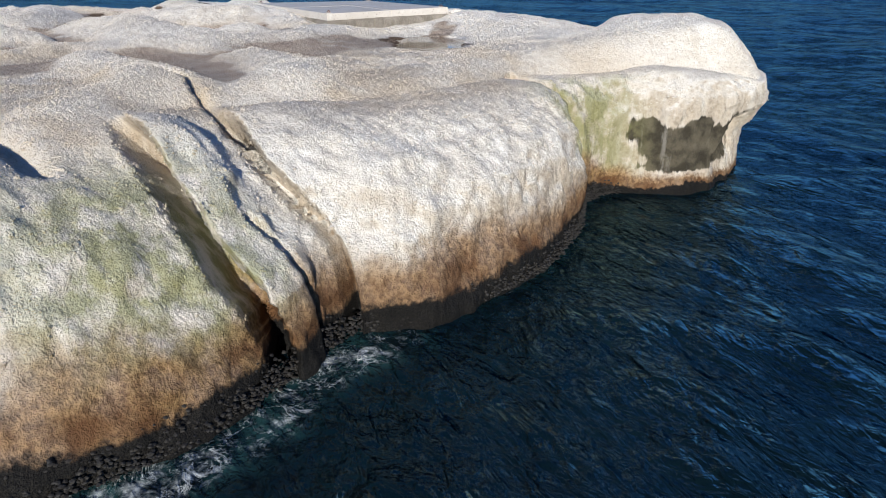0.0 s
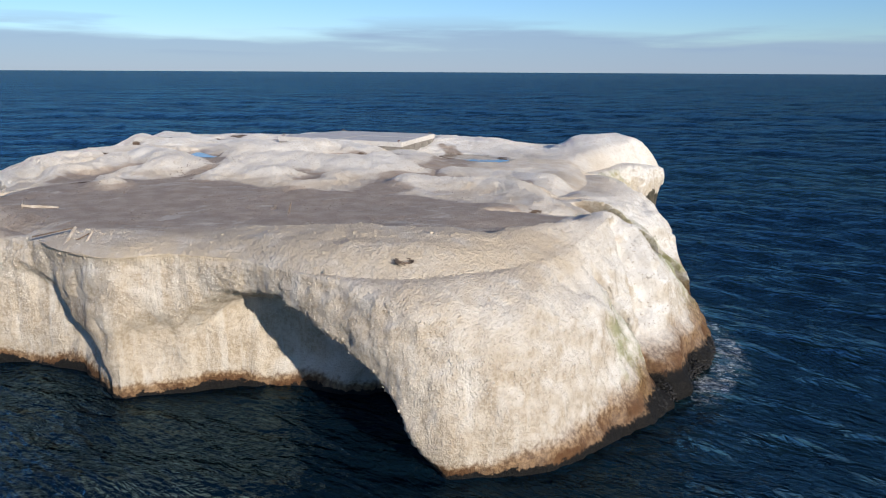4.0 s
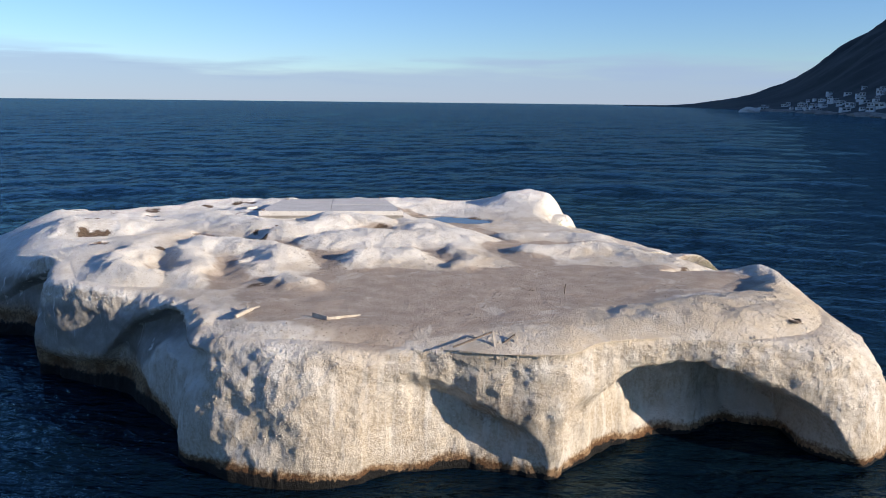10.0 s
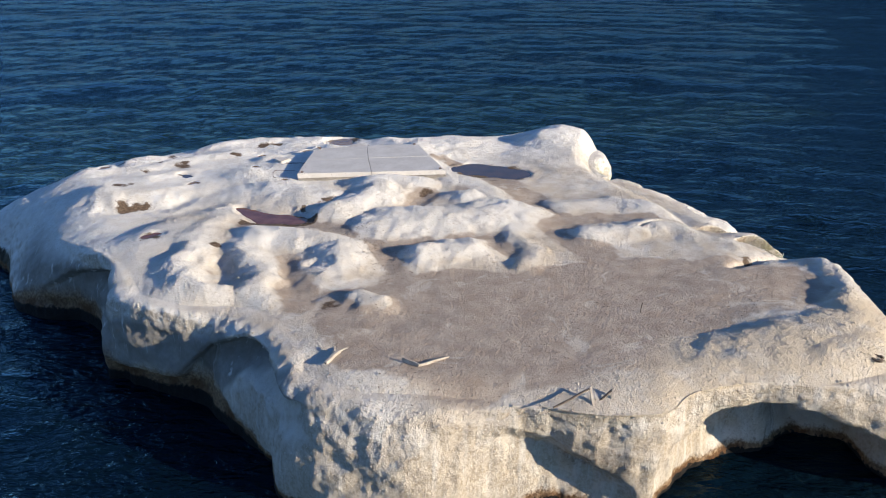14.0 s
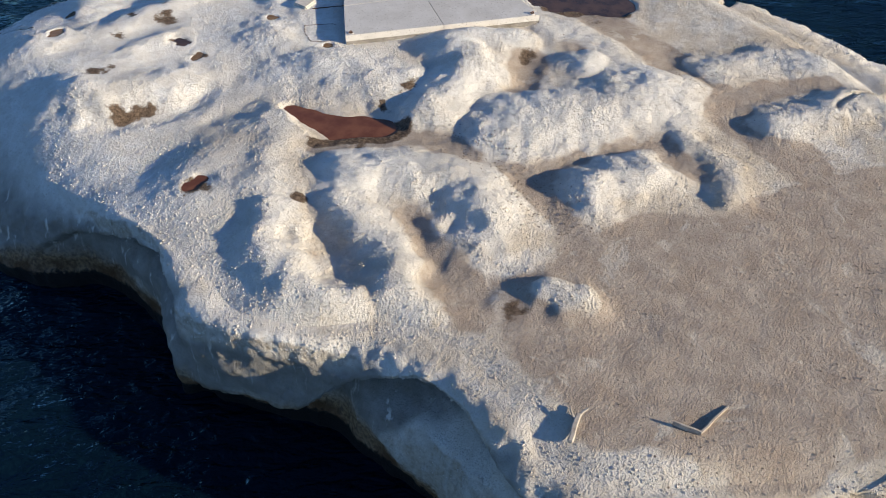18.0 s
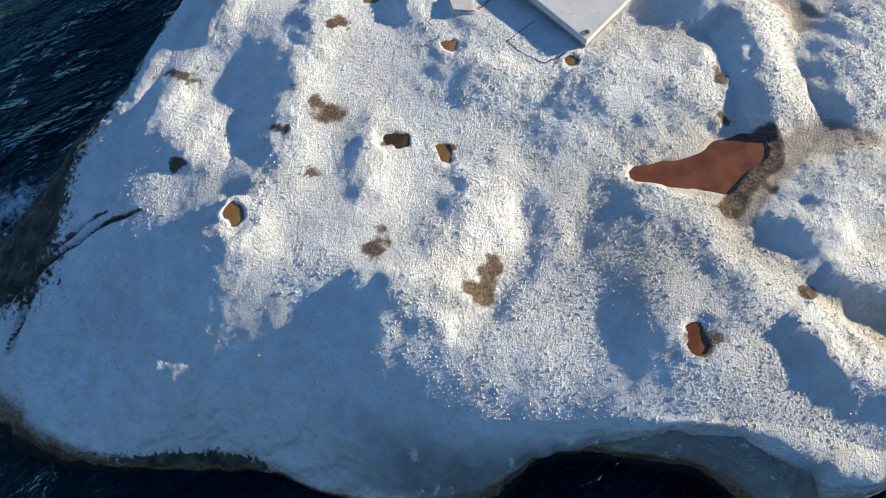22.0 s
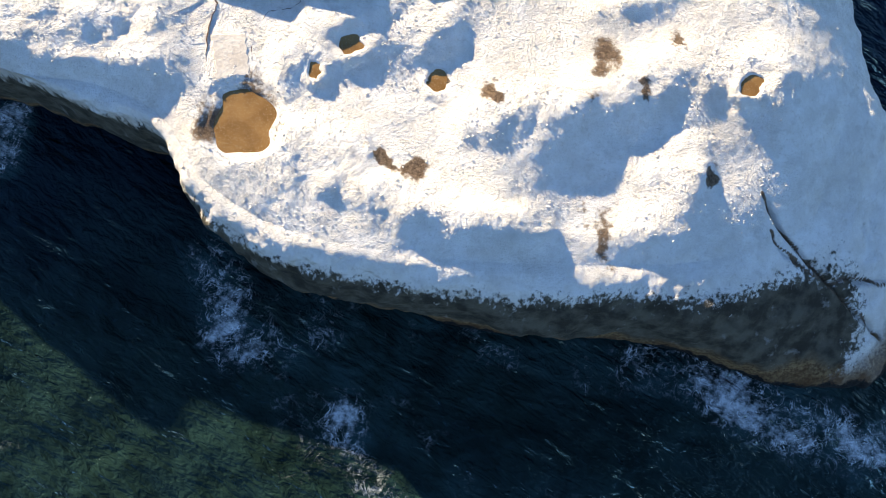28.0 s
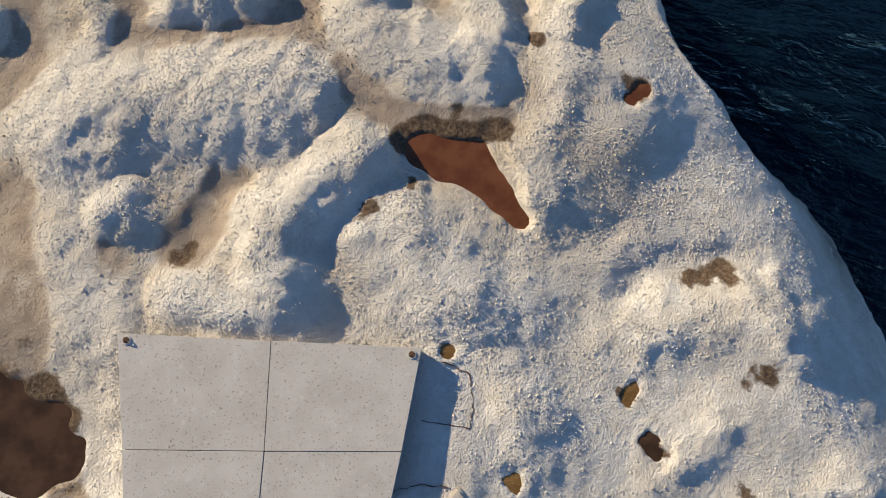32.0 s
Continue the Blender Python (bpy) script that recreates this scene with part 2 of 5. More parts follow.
    # tide bands: ochre, brown, then black mussels at the water
    wob = m.math("MULTIPLY", m.math("SUBTRACT", m.noise(0.55, 4), 0.5), 0.9)
    zz = m.math("ADD", z, m.math("ADD", wob, m.math("MULTIPLY", m.math("SUBTRACT", fine, 0.5), 0.35)))
    tide = m.attr("tide")
    zt = m.math("DIVIDE", zz, m.math("MAXIMUM", tide, 0.05))
    ochre = m.mix(m.ramp(fine, 0.35, 0.65), (0.115, 0.056, 0.022), (0.34, 0.205, 0.095))
    col = m.mix(m.math("MULTIPLY", m.ramp(m.math("ADD", zt, m.math("MULTIPLY", m.math("SUBTRACT", big, 0.5), 1.2)), 1.35, 0.75), 0.85), col, ochre)
    brown = m.mix(mid, (0.05, 0.024, 0.012), (0.16, 0.075, 0.032))
    col = m.mix(m.math("MULTIPLY", m.ramp(zt, 0.95, 0.62), m.ramp(m.noise(0.9, 3), 0.4, 0.6, 0.25, 0.9)), col, brown)
    mussel = m.mix(m.ramp(grit, 0.4, 0.7), (0.006, 0.006, 0.007), (0.026, 0.024, 0.021))
    col = m.mix(m.ramp(zt, 0.50, 0.36), col, mussel)
    wet = m.ramp(zt, 0.9, 0.3)
    n1 = m.bump(m.math("MULTIPLY", streak, steep), 0.4, 0.13, m.bump(mid, 0.35, 0.06))
    clump = m.noise(6.0, 3, 0.5, warp=0.2)
    n2 = m.bump(clump, 0.75, 0.055, n1)
    n2 = m.bump(fine, 0.9, 0.07, n2)
    n3 = m.bump(m.math("ADD", grit, m.math("MULTIPLY", m.cells(21.0, at=m.warped(0.09)), 0.55)), 1.0, 0.036, n2)
    return m.done(col, m.ramp(wet, 0, 1, 0.92, 0.7), n3, Specular_IOR_Level=0.15)


def sea_material():
    m = Nodes("sea_water")
    co2 = m.scaled((1.0, 1.0, 0.0))
    clear = m.mix(m.ramp(m.noise(0.05, 3, at=co2), 0.35, 0.65), (0.0010, 0.0052, 0.0118), (0.0020, 0.0088, 0.0185))
    murky = m.mix(m.ramp(m.noise(0.4, 6, 0.65, at=co2, warp=0.8), 0.35, 0.65), (0.0038, 0.0100, 0.0090), (0.0080, 0.0205, 0.0180))
    deep = m.mix(m.attr("murk_and_light"), clear, murky)
    foam_a = m.attr("foam")
    deep = m.mix(m.math("MULTIPLY", m.ramp(foam_a, 0.05, 0.9), m.ramp(m.noise(0.5, 6, 0.6, at=co2, warp=1.0), 0.35, 0.7)), deep, (0.016, 0.046, 0.050))
    patch = m.math("ADD", foam_a, m.math("MULTIPLY", m.math("SUBTRACT", m.noise(0.42, 5, 0.6, at=co2, warp=0.8), 0.5), 1.5))
    vein = m.math("ABSOLUTE", m.math("SUBTRACT", m.noise(1.1, 8, 0.62, at=co2, warp=1.6), 0.5))
    vein2 = m.math("ABSOLUTE", m.math("SUBTRACT", m.noise(2.7, 6, 0.6, at=co2, warp=1.2), 0.5))
    lace = m.math("MAXIMUM", m.ramp(vein, 0.030, 0.0), m.math("MULTIPLY", m.ramp(vein2, 0.03, 0.0), 0.6))
    f = m.math("MULTIPLY", m.math("MULTIPLY", lace, m.ramp(m.noise(2.1, 5, 0.7, at=co2), 0.42, 0.6)), m.ramp(patch, 0.55, 1.05))
    f = m.math("MAXIMUM", f, m.math("MULTIPLY", m.ramp(m.math("ADD", patch, m.math("MULTIPLY", m.math("SUBTRACT", m.noise(3.5, 7, 0.7, at=co2), 0.5), 1.0)), 0.88, 1.32), 0.85))
    f = m.math("MULTIPLY", f, m.ramp(foam_a, 0.02, 0.2))
    cap = m.math("MULTIPLY", m.ramp(m.noise(0.11, 8, 0.62, at=m.scaled((1.0, 0.55, 0.0)), warp=0.6), 0.735, 0.79), m.attr("open"))
    f = m.math("MAXIMUM", f, m.math("MULTIPLY", cap, 0.6))
    col = m.mix(m.math("MULTIPLY", f, 0.85), deep, (0.80, 0.85, 0.88))
    h1 = m.noise(0.55, 3, 0.5, at=m.scaled((0.7, 1.7, 1.0), -30), warp=0.4)
    h2 = m.noise(1.5, 3, 0.5, at=m.scaled((0.6, 1.6, 1.0), -38), warp=0.5)
    h3 = m.noise(4.2, 4, 0.55, at=m.scaled((0.9, 1.3, 1.0), -34), warp=0.8)
    n2 = m.bump(h3, 1.0, 0.085, m.bump(h2, 1.0, 0.30, m.bump(h1, 1.0, 0.45)))
    body = m.bsdf
    m.done(col, m.ramp(f, 0, 1, 0.6, 0.9), n2, Specular_IOR_Level=0.0)
    gloss = m.n.new("ShaderNodeBsdfGlossy")
    gloss.inputs["Roughness"].default_value = 0.05
    gloss.inputs["Color"].default_value = (0.48, 0.79, 0.97, 1.0)
    m.l.new(n2, gloss.inputs["Normal"])
    fres = m.n.new("ShaderNodeFresnel")
    fres.inputs["IOR"].default_value = 1.33
    m.l.new(n2, fres.inputs["Normal"])
    share = m.math("MULTIPLY", m.math("MINIMUM", m.math("MULTIPLY", m.math("MAXIMUM", m.math("SUBTRACT", fres.outputs[0], 0.018), 0.0), 1.55), 0.27), m.math("SUBTRACT", 1.0, f))
    mix = m.n.new("ShaderNodeMixShader")
    m.put(share, mix.inputs[0])
    m.l.new(body.outputs[0], mix.inputs[1])
    m.l.new(gloss.outputs[0], mix.inputs[2])
    m.l.new(mix.outputs[0], m.n["Material Output"].inputs["Surface"])
    return m.mat


def plain_material(name, a, b, scale=6.0, rough=0.8, bump=0.02, metal=0.0, fine=40.0):
    m = Nodes(name)
    big, small = m.noise(scale, 5), m.noise(fine, 4, 0.65)
    col = m.mix(m.ramp(m.math("ADD", m.math("MULTIPLY", big, 0.6), m.math("MULTIPLY", small, 0.4)), 0.35, 0.65), a, b)
    n = m.bump(small, 0.6, bump)
    return m.done(col, rough, n, Metallic=metal)


def concrete_material():
    m = Nodes("pale_weathered_concrete")
    big, mid, spot = m.noise(0.8, 4), m.noise(5.0, 5), m.noise(17.0, 2, 0.5)
    col = m.mix(m.ramp(big, 0.3, 0.7), (0.50, 0.47, 0.435), (0.59, 0.56, 0.525))
    col = m.mix(m.ramp(mid, 0.55, 0.75, 0, 0.5), col, (0.68, 0.665, 0.64))
    col = m.mix(m.ramp(spot, 0.62, 0.70, 0, 0.85), col, (0.26, 0.23, 0.20))
    n = m.bump(m.noise(30.0, 4), 0.35, 0.012, m.bump(mid, 0.3, 0.02))
    return m.done(col, 0.85, n)


def puddle_material(name, a, b, rough=0.06, froth=0.0):
    m = Nodes(name)
    col = m.mix(m.ramp(m.noise(1.3, 4), 0.35, 0.65), a, b)
    if froth:
        col = m.mix(m.ramp(m.noise(26.0, 3, 0.7), 0.58, 0.68, 0, froth), col, (0.55, 0.48, 0.36))
    return m.done(col, rough, m.bump(m.noise(9.0, 2), 0.05, 0.01), IOR=1.33)


# concrete of the slab's sides, darkened to hold the overhang's shade
SHADED_CONCRETE = plain_material("stained_concrete", (0.15, 0.135, 0.115), (0.30, 0.275, 0.245), 2.0, 0.9, 0.02, 0, 18)
ROCK, SEA, CONCRETE = rock_material(), sea_material(), concrete_material()
RUST = plain_material("rusted_iron", (0.055, 0.028, 0.018), (0.16, 0.075, 0.04), 8, 0.85, 0.006)
WOOD = plain_material("bleached_driftwood", (0.30, 0.25, 0.20), (0.50, 0.44, 0.37), 5, 0.8, 0.006)
DARKWOOD = plain_material("dark_weathered_timber", (0.08, 0.055, 0.04), (0.19, 0.14, 0.10), 5, 0.8, 0.006)
RED_WATER = puddle_material("red_brown_pool_water", (0.115, 0.040, 0.020), (0.175, 0.068, 0.034))
TAN_WATER = puddle_material("ochre_pool_water", (0.16, 0.085, 0.028), (0.24, 0.135, 0.05), 0.12, 0.8)
DARK_WATER = puddle_material("dark_pool_water", (0.045, 0.026, 0.016), (0.09, 0.05, 0.03))
PLASTER = plain_material("pale_guano_crust", (0.50, 0.44, 0.375), (0.66, 0.61, 0.54), 1.5, 0.9, 0.02, 0, 12)
# scrub taken near black: the mountain's evening shade is in the colour
FYNBOS = plain_material("shade_dark_scrub", (0.008, 0.011, 0.012), (0.020, 0.024, 0.022), 0.01, 0.95, 0.5, 0, 0.08)
SHORE = plain_material("shore_boulders", (0.16, 0.14, 0.12), (0.34, 0.30, 0.25), 0.05, 0.9, 0.2, 0, 0.4)
HOUSE_WALL = plain_material("painted_house_wall", (0.46, 0.46, 0.46), (0.76, 0.75, 0.73), 0.3, 0.8, 0.01, 0, 2.0)
HOUSE_ROOF = plain_material("grey_house_roof", (0.12, 0.11, 0.105), (0.25, 0.22, 0.20), 0.3, 0.8, 0.01, 0, 2.0)
GLASS_DARK = plain_material("dark_window_glass", (0.02, 0.025, 0.03), (0.03, 0.035, 0.04), 0.5, 0.1, 0.0, 0, 2.0)


# ---------------------------------------------------------------- mesh helpers
def hash3(ix, iy, iz):
    h = (ix.astype(np.int64) * 374761393 + iy.astype(np.int64) * 668265263 + iz.astype(np.int64) * 2147483647) & 0xFFFFFFFF
    h = ((h ^ (h >> 13)) * 1274126177) & 0xFFFFFFFF
    return ((h ^ (h >> 16)) & 0xFFFFFF) / float(0xFFFFFF)


def vnoise(x, y, z):
    """Smooth value noise in -1..1 over arrays."""
    ix, iy, iz = np.floor(x), np.floor(y), np.floor(z)
    fx, fy, fz = x - ix, y - iy, z - iz
    fx, fy, fz = (q * q * q * (q * (q * 6 - 15) + 10) for q in (fx, fy, fz))
    total = 0.0
    for a in (0, 1):
        for b in (0, 1):
            for c in (0, 1):
                wgt = (fx if a else 1 - fx) * (fy if b else 1 - fy) * (fz if c else 1 - fz)
                total = total + wgt * hash3(ix + a, iy + b, iz + c)
    return total * 2 - 1


def fbm(x, y, z, octaves=4, gain=0.5):
    total, amp = 0.0, 1.0
    for k in range(octaves):
        total = total + amp * vnoise(x + 17.3 * k, y - 9.1 * k, z + 5.7 * k)
        x, y, z, amp = x * 2.03, y * 2.03, z * 2.03, amp * gain
    return total


def smooth(v, lo, hi):
    q = np.clip((v - lo) / (hi - lo), 0, 1)
    return q * q * (3 - 2 * q)


def seg_dist(px, py, pts):
    """Distance in plan from points to a polyline, and how far along it (0..1)."""
    best, along, n = np.full(px.shape, 1e9), np.zeros(px.shape), len(pts) - 1
    for k in range(n):
        (ax, ay), (bx, by) = pts[k][:2], pts[k + 1][:2]
        dx, dy = bx - ax, by - ay
        q = np.clip(((px - ax) * dx + (py - ay) * dy) / (dx * dx + dy * dy), 0, 1)
        d = np.hypot(px - ax - q * dx, py - ay - q * dy)
        hit_ = d < best
        best, along = np.where(hit_, d, best), np.where(hit_, (k + q) / n, along)
    return best, along


def mesh_of(name, verts, faces, material, attrs=None, smooth_faces=True):
    me = bpy.data.meshes.new(name)
    verts, faces = np.asarray(verts, np.float32), np.asarray(faces, np.int32)
    me.vertices.add(len(verts))
    me.vertices.foreach_set("co", verts.ravel())
    k = faces.shape[1]
    me.loops.add(faces.size)
    me.loops.foreach_set("vertex_index", faces.ravel())
    me.polygons.add(len(faces))
    me.polygons.foreach_set("loop_start", np.arange(0, faces.size, k, dtype=np.int32))
    me.update(calc_edges=True)
    me.polygons.foreach_set("use_smooth", np.full(len(faces), smooth_faces))
    for key, values in (attrs or {}).items():
        me.attributes.new(key, "FLOAT", "POINT").data.foreach_set("value", np.asarray(values, np.float32))
    me.materials.append(material)
    return me


def part(name, bm, material, parent, label=""):
    me = bpy.data.meshes.new(name)
    bm.to_mesh(me)
    bm.free()
    me.materials.append(material)
    ob = new(name, me)
    ob.parent = parent
    return tagged(ob, label)


def grid_faces(rows, cols, wrap):
    c = cols if wrap else cols - 1
    i, j = np.meshgrid(np.arange(rows - 1), np.arange(c), indexing="ij")
    j2 = (j + 1) % cols
    return np.stack([i * cols + j, i * cols + j2, (i + 1) * cols + j2, (i + 1) * cols + j], -1).reshape(-1, 4)


def catmull(points, count):
    """A closed smooth curve through rows of numbers, evenly spaced by plan length."""
    p = np.asarray(points, float)
    n = len(p)
    t = np.linspace(0, n, n * 60, endpoint=False)
    k, q = t.astype(int), (t - t.astype(int))[:, None]
    a, b, c, d = p[(k - 1) % n], p[k % n], p[(k + 1) % n], p[(k + 2) % n]
    s = 0.5 * (2 * b + (c - a) * q + (2 * a - 5 * b + 4 * c - d) * q ** 2 + (3 * b - a - 3 * c + d) * q ** 3)
    mid = 0.5 * (s[:, :2] + s[:, 3:5])
    step = np.hypot(*(np.roll(mid, -1, 0) - mid).T)
    dist = np.r_[0, np.cumsum(step)]
    want = np.linspace(0, dist[-1], count, endpoint=False)
    loop = np.vstack([s, s[:1]])
    return np.stack([np.interp(want, dist, loop[:, i]) for i in range(s.shape[1])], 1)


# ---------------------------------------------------------------- the rock island
# Stations round the island: rim x, y, z; foot x, y at the sea; squareness of the profile
FRONT = [(-15.0, 27.4, 4.0, -16.2, 26.7, 2.8), (-14.1, 25.8, 4.0, -14.9, 24.7, 3), (-12.4, 24.6, 3.95, -13.1, 23.2, 3),
         (-10.9, 23.6, 3.9, -11.5, 22.9, 3.2), (-9.6, 22.5, 3.9, -9.4, 22.3, 3.5), (-8.6, 21.4, 3.95, -8.3, 21.5, 3.5),
         (-7.4, 20.6, 3.95, -6.9, 20.5, 3.5), (-6.3, 20.3, 3.95, -6.2, 20.4, 3.5), (-5.0, 20.6, 4.0, -4.9, 20.7, 3.5),
         (-3.0, 20.2, 4.0, -3.0, 20.2, 3.5), (-1.2, 19.1, 4.0, -1.2, 18.9, 3.5), (0.3, 18.7, 4.0, 0.7, 17.6, 3.2),
         (1.7, 18.6, 4.05, 1.9, 16.9, 2.8), (3.3, 19.5, 4.05, 4.1, 17.1, 2.0), (4.8, 21.0, 4.1, 6.0, 18.6, 1.4)]
RIGHT = [(5.9, 22.8, 4.3, 7.7, 20.7, 1.1), (6.6, 24.2, 4.5, 8.8, 22.6, 1.05), (6.9, 25.2, 4.45, 10.0, 24.6, 1.2),
         (6.3, 26.9, 3.95, 10.5, 26.9, 1.5), (5.7, 29.0, 4.15, 10.2, 29.4, 1.8), (5.4, 30.5, 4.0, 10.0, 30.8, 2.0),
         (6.2, 32.5, 3.9, 10.8, 32.2, 2.2), (6.9, 34.5, 3.8, 11.2, 34.2, 2.3), (7.4, 36.5, 3.75, 11.3, 36.4, 2.5),
         (7.7, 39.0, 3.75, 10.7, 39.2, 2.8), (8.0, 41.2, 3.7, 9.7, 41.6, 2.8), (9.2, 43.4, 3.6, 10.3, 43.2, 3)]
HEAD = [(10.4, 44.7, 3.8, 11.6, 43.9, 4), (12.0, 46.1, 3.55, 12.6, 45.6, 4), (12.8, 47.0, 3.3, 13.2, 46.9, 4),
        (12.5, 48.0, 3.4, 12.9, 48.3, 4), (11.2, 49.0, 3.7, 11.5, 49.5, 4), (9.0, 49.8, 3.9, 9.0, 50.3, 3)]
BACK = [(6.5, 50.8, 4.0, 6.5, 51.2, 4), (3.6, 52.0, 4.0, 4.0, 51.9, 5), (1.2, 52.5, 4.0, 1.2, 53.3, 5),
        (-0.6, 53.5, 3.9, -0.3, 54.0, 4), (-1.7, 55.3, 3.85, -1.2, 55.9, 3.5), (-3.6, 56.7, 3.9, -3.2, 57.9, 2.8),
        (-6.3, 57.6, 4.0, -6.0, 58.8, 2.6), (-8.7, 58.0, 3.85, -9.0, 59.6, 2.4), (-11.0, 58.2, 3.65, -11.3, 60.1, 2.3),
        (-13.5, 58.3, 3.4, -14.0, 60.3, 2.2), (-16.0, 58.3, 3.35, -16.6, 60.9, 2.1), (-18.3, 57.8, 3.2, -19.5, 62.0, 1.7),
        (-19.8, 57.0, 2.9, -23.0, 62.0, 1.4), (-20.4, 55.5, 3.1, -24.8, 58.5, 1.4)]
LEFT = [(-21.0, 53.5, 3.5, -24.8, 55.5, 1.5), (-20.9, 51.5, 3.55, -23.5, 51.8, 1.7), (-20.6, 49.6, 3.6, -23.2, 48.5, 1.9),
        (-20.7, 47.5, 3.5, -23.1, 46.4, 2.3), (-20.8, 45.8, 3.5, -22.4, 44.7, 2.6), (-20.3, 43.7, 3.7, -20.9, 43.0, 3),
        (-19.4, 41.0, 4.2, -19.8, 41.0, 4), (-18.9, 38.8, 4.35, -19.5, 39.0, 4), (-18.6, 37.0, 4.3, -20.2, 37.2, 3),
        (-18.6, 35.8, 4.1, -19.8, 36.0, 4), (-18.2, 34.9, 4.15, -18.9, 34.7, 5), (-17.2, 33.8, 4.1, -17.9, 33.5, 5),
        (-15.8, 32.9, 4.15, -17.0, 32.3, 4), (-14.9, 31.6, 4.2, -16.6, 30.6, 3), (-14.6, 29.6, 4.2, -16.2, 29.2, 3),
        (-14.7, 28.3, 4.2, -16.1, 28.0, 3)]

# Heights of the broad top
BROAD = [(-10, 26, 4.25), (-3, 24, 4.25), (1, 20.5, 4.45), (4, 23, 4.3), (-13, 30, 4.3), (-5, 31, 4.3), (3, 31, 4.25),
         (-9, 35, 4.35), (-12, 33, 4.35), (-3, 39, 4.4), (3, 37, 4.1), (-10, 38.5, 4.4), (-16.3, 40.7, 4.75), (-17.6, 37.5, 4.5),
         (-9, 43, 4.5), (2, 44, 4.1), (9.5, 46.5, 4.6), (-13, 44.5, 4.4), (-16.3, 46.1, 4.15), (-18.5, 43.5, 4.2), (-15, 49, 4.35),
         (-5, 47, 4.6), (5, 48, 4.2), (-19.2, 53, 4.4), (-16.9, 49.8, 4.55), (-14, 52.6, 4.35), (-14.8, 54.8, 3.95), (-10.5, 52.7, 4.3),
         (-9, 49, 4.5), (-2, 52, 4.35), (-13.5, 57, 3.6), (-8, 55, 4.05), (-5.9, 53.5, 4.2), (-17.8, 56.6, 3.7), (-5, 43.6, 4.66), (-1.6, 44.5, 4.45)]


def poly_dist(px, py, pts):
    """Distance in plan to a closed outline, negative inside it."""
    d, _ = seg_dist(px, py, list(pts) + [pts[0]])
    inside = np.zeros(px.shape, bool)
    for (ax, ay), (bx, by) in zip(pts, list(pts[1:]) + [pts[0]]):
        cross = (ay > py) != (by > py)
        inside ^= cross & (px < (bx - ax) * (py - ay) / (by - ay + 1e-12) + ax)
    return np.where(inside, -d, d)


class Top:
    """The island's upper surface: broad heights, mounds, hollows, channels."""

    def __init__(self):
        self.mounds, self.hollows, self.pools = [], [], []

    def mound(self, line, wide, h):
        self.mounds.append((line, wide, h))

    def hollow(self, line, wide, h):
        self.hollows.append((line, wide, h))

    @staticmethod
    def reach(px, py, line):
        if len(line) == 1:
            return np.hypot(px - line[0][0], py - line[0][1])
        return seg_dist(px, py, line)[0]

    def broad(self, px, py):
        num = den = 0.0
        for x, y, z in BROAD:
            wgt = 1.0 / ((px - x) ** 2 + (py - y) ** 2 + 2.0) ** 2
            num, den = num + wgt * z, den + wgt
        return num / den

    def raised(self, px, py):
        wx = px + 0.34 * vnoise(px * 0.7, py * 0.7, px * 0 + 3.1) + 0.17 * vnoise(px * 1.9, py * 1.9, px * 0 + 1.3)
        wy = py + 0.34 * vnoise(px * 0.7, py * 0.7, px * 0 + 8.4) + 0.17 * vnoise(px * 1.9, py * 1.9, px * 0 + 6.2)
        up = np.zeros(np.shape(px))
        for line, wide, h in self.mounds:
            one = 0.92 * h * np.exp(-(self.reach(wx, wy, line) / (1.08 * wide)) ** 2.2)
            up = np.maximum(up, one) + 0.15 * np.minimum(up, one)
        down = np.zeros(np.shape(px))
        for line, wide, h in self.hollows:
            down = np.maximum(down, 0.75 * h * np.exp(-(self.reach(wx, wy, line) / wide) ** 2.4))
        return up, down

    def z(self, px, py):
        px, py = np.asarray(px, float), np.asarray(py, float)
        up, down = self.raised(px, py)
        z = self.broad(px, py) + up * (1 + 0.12 * fbm(px * 0.9, py * 0.9, px * 0 + 2.0, 3)) - down
        crusted = smooth(up, 0.02, 0.15)
        z = z + crusted * (0.028 * fbm(px * 1.3, py * 1.3, px * 0 + 5.0, 3) + 0.012 * np.abs(fbm(px * 4.0, py * 4.0, px * 0 + 9.0, 3)))
        d, al = seg_dist(px, py, [(-1.4, 48.9), (-2.4, 50.0), (-2.7, 51.4), (-2.75, 53.0)])
        z = z + (4.52 - 0.28 * al - z) * smooth(d, 1.5, 0.75)
        d, al = seg_dist(px, py, [(-5.6, 50.6), (-8.0, 49.4), (-9.3, 47.2)])
        z = z + (4.62 - z) * smooth(d, 1.3, 0.6)
        rings = [(self.rho(px, py, pool), pool[2], pool[3]) for pool in self.pools]
        for r, level, wall in rings:
            z = z + (level + 0.025 - z) * smooth(r, 1.05 + wall, 1.1)
        for (r, level, wall), pool in zip(rings, self.pools):
            z = z + (level - (0.13 if max(pool[1]) > 0.5 else 0.05) - z) * smooth(r, 1.08, 0.75)
        return z

    def pool(self, line, radii, level=None, wall=1.4):
        if level is None:                       # a puddle in the crust, brim-full
            x, y = line[0]
            a = radii[0]
            level = float(self.z(x + np.array([0, a, -a, 0, 0]), y + np.array([0, 0, 0, a, -a])).mean()) - 0.03
        self.pools.append((line, radii, level, wall))

    @staticmethod
    def rho(px, py, pool):
        """1 on the pool's shore, less inside it."""
        line, radii = pool[:2]
        px, py = np.asarray(px, float), np.asarray(py, float)
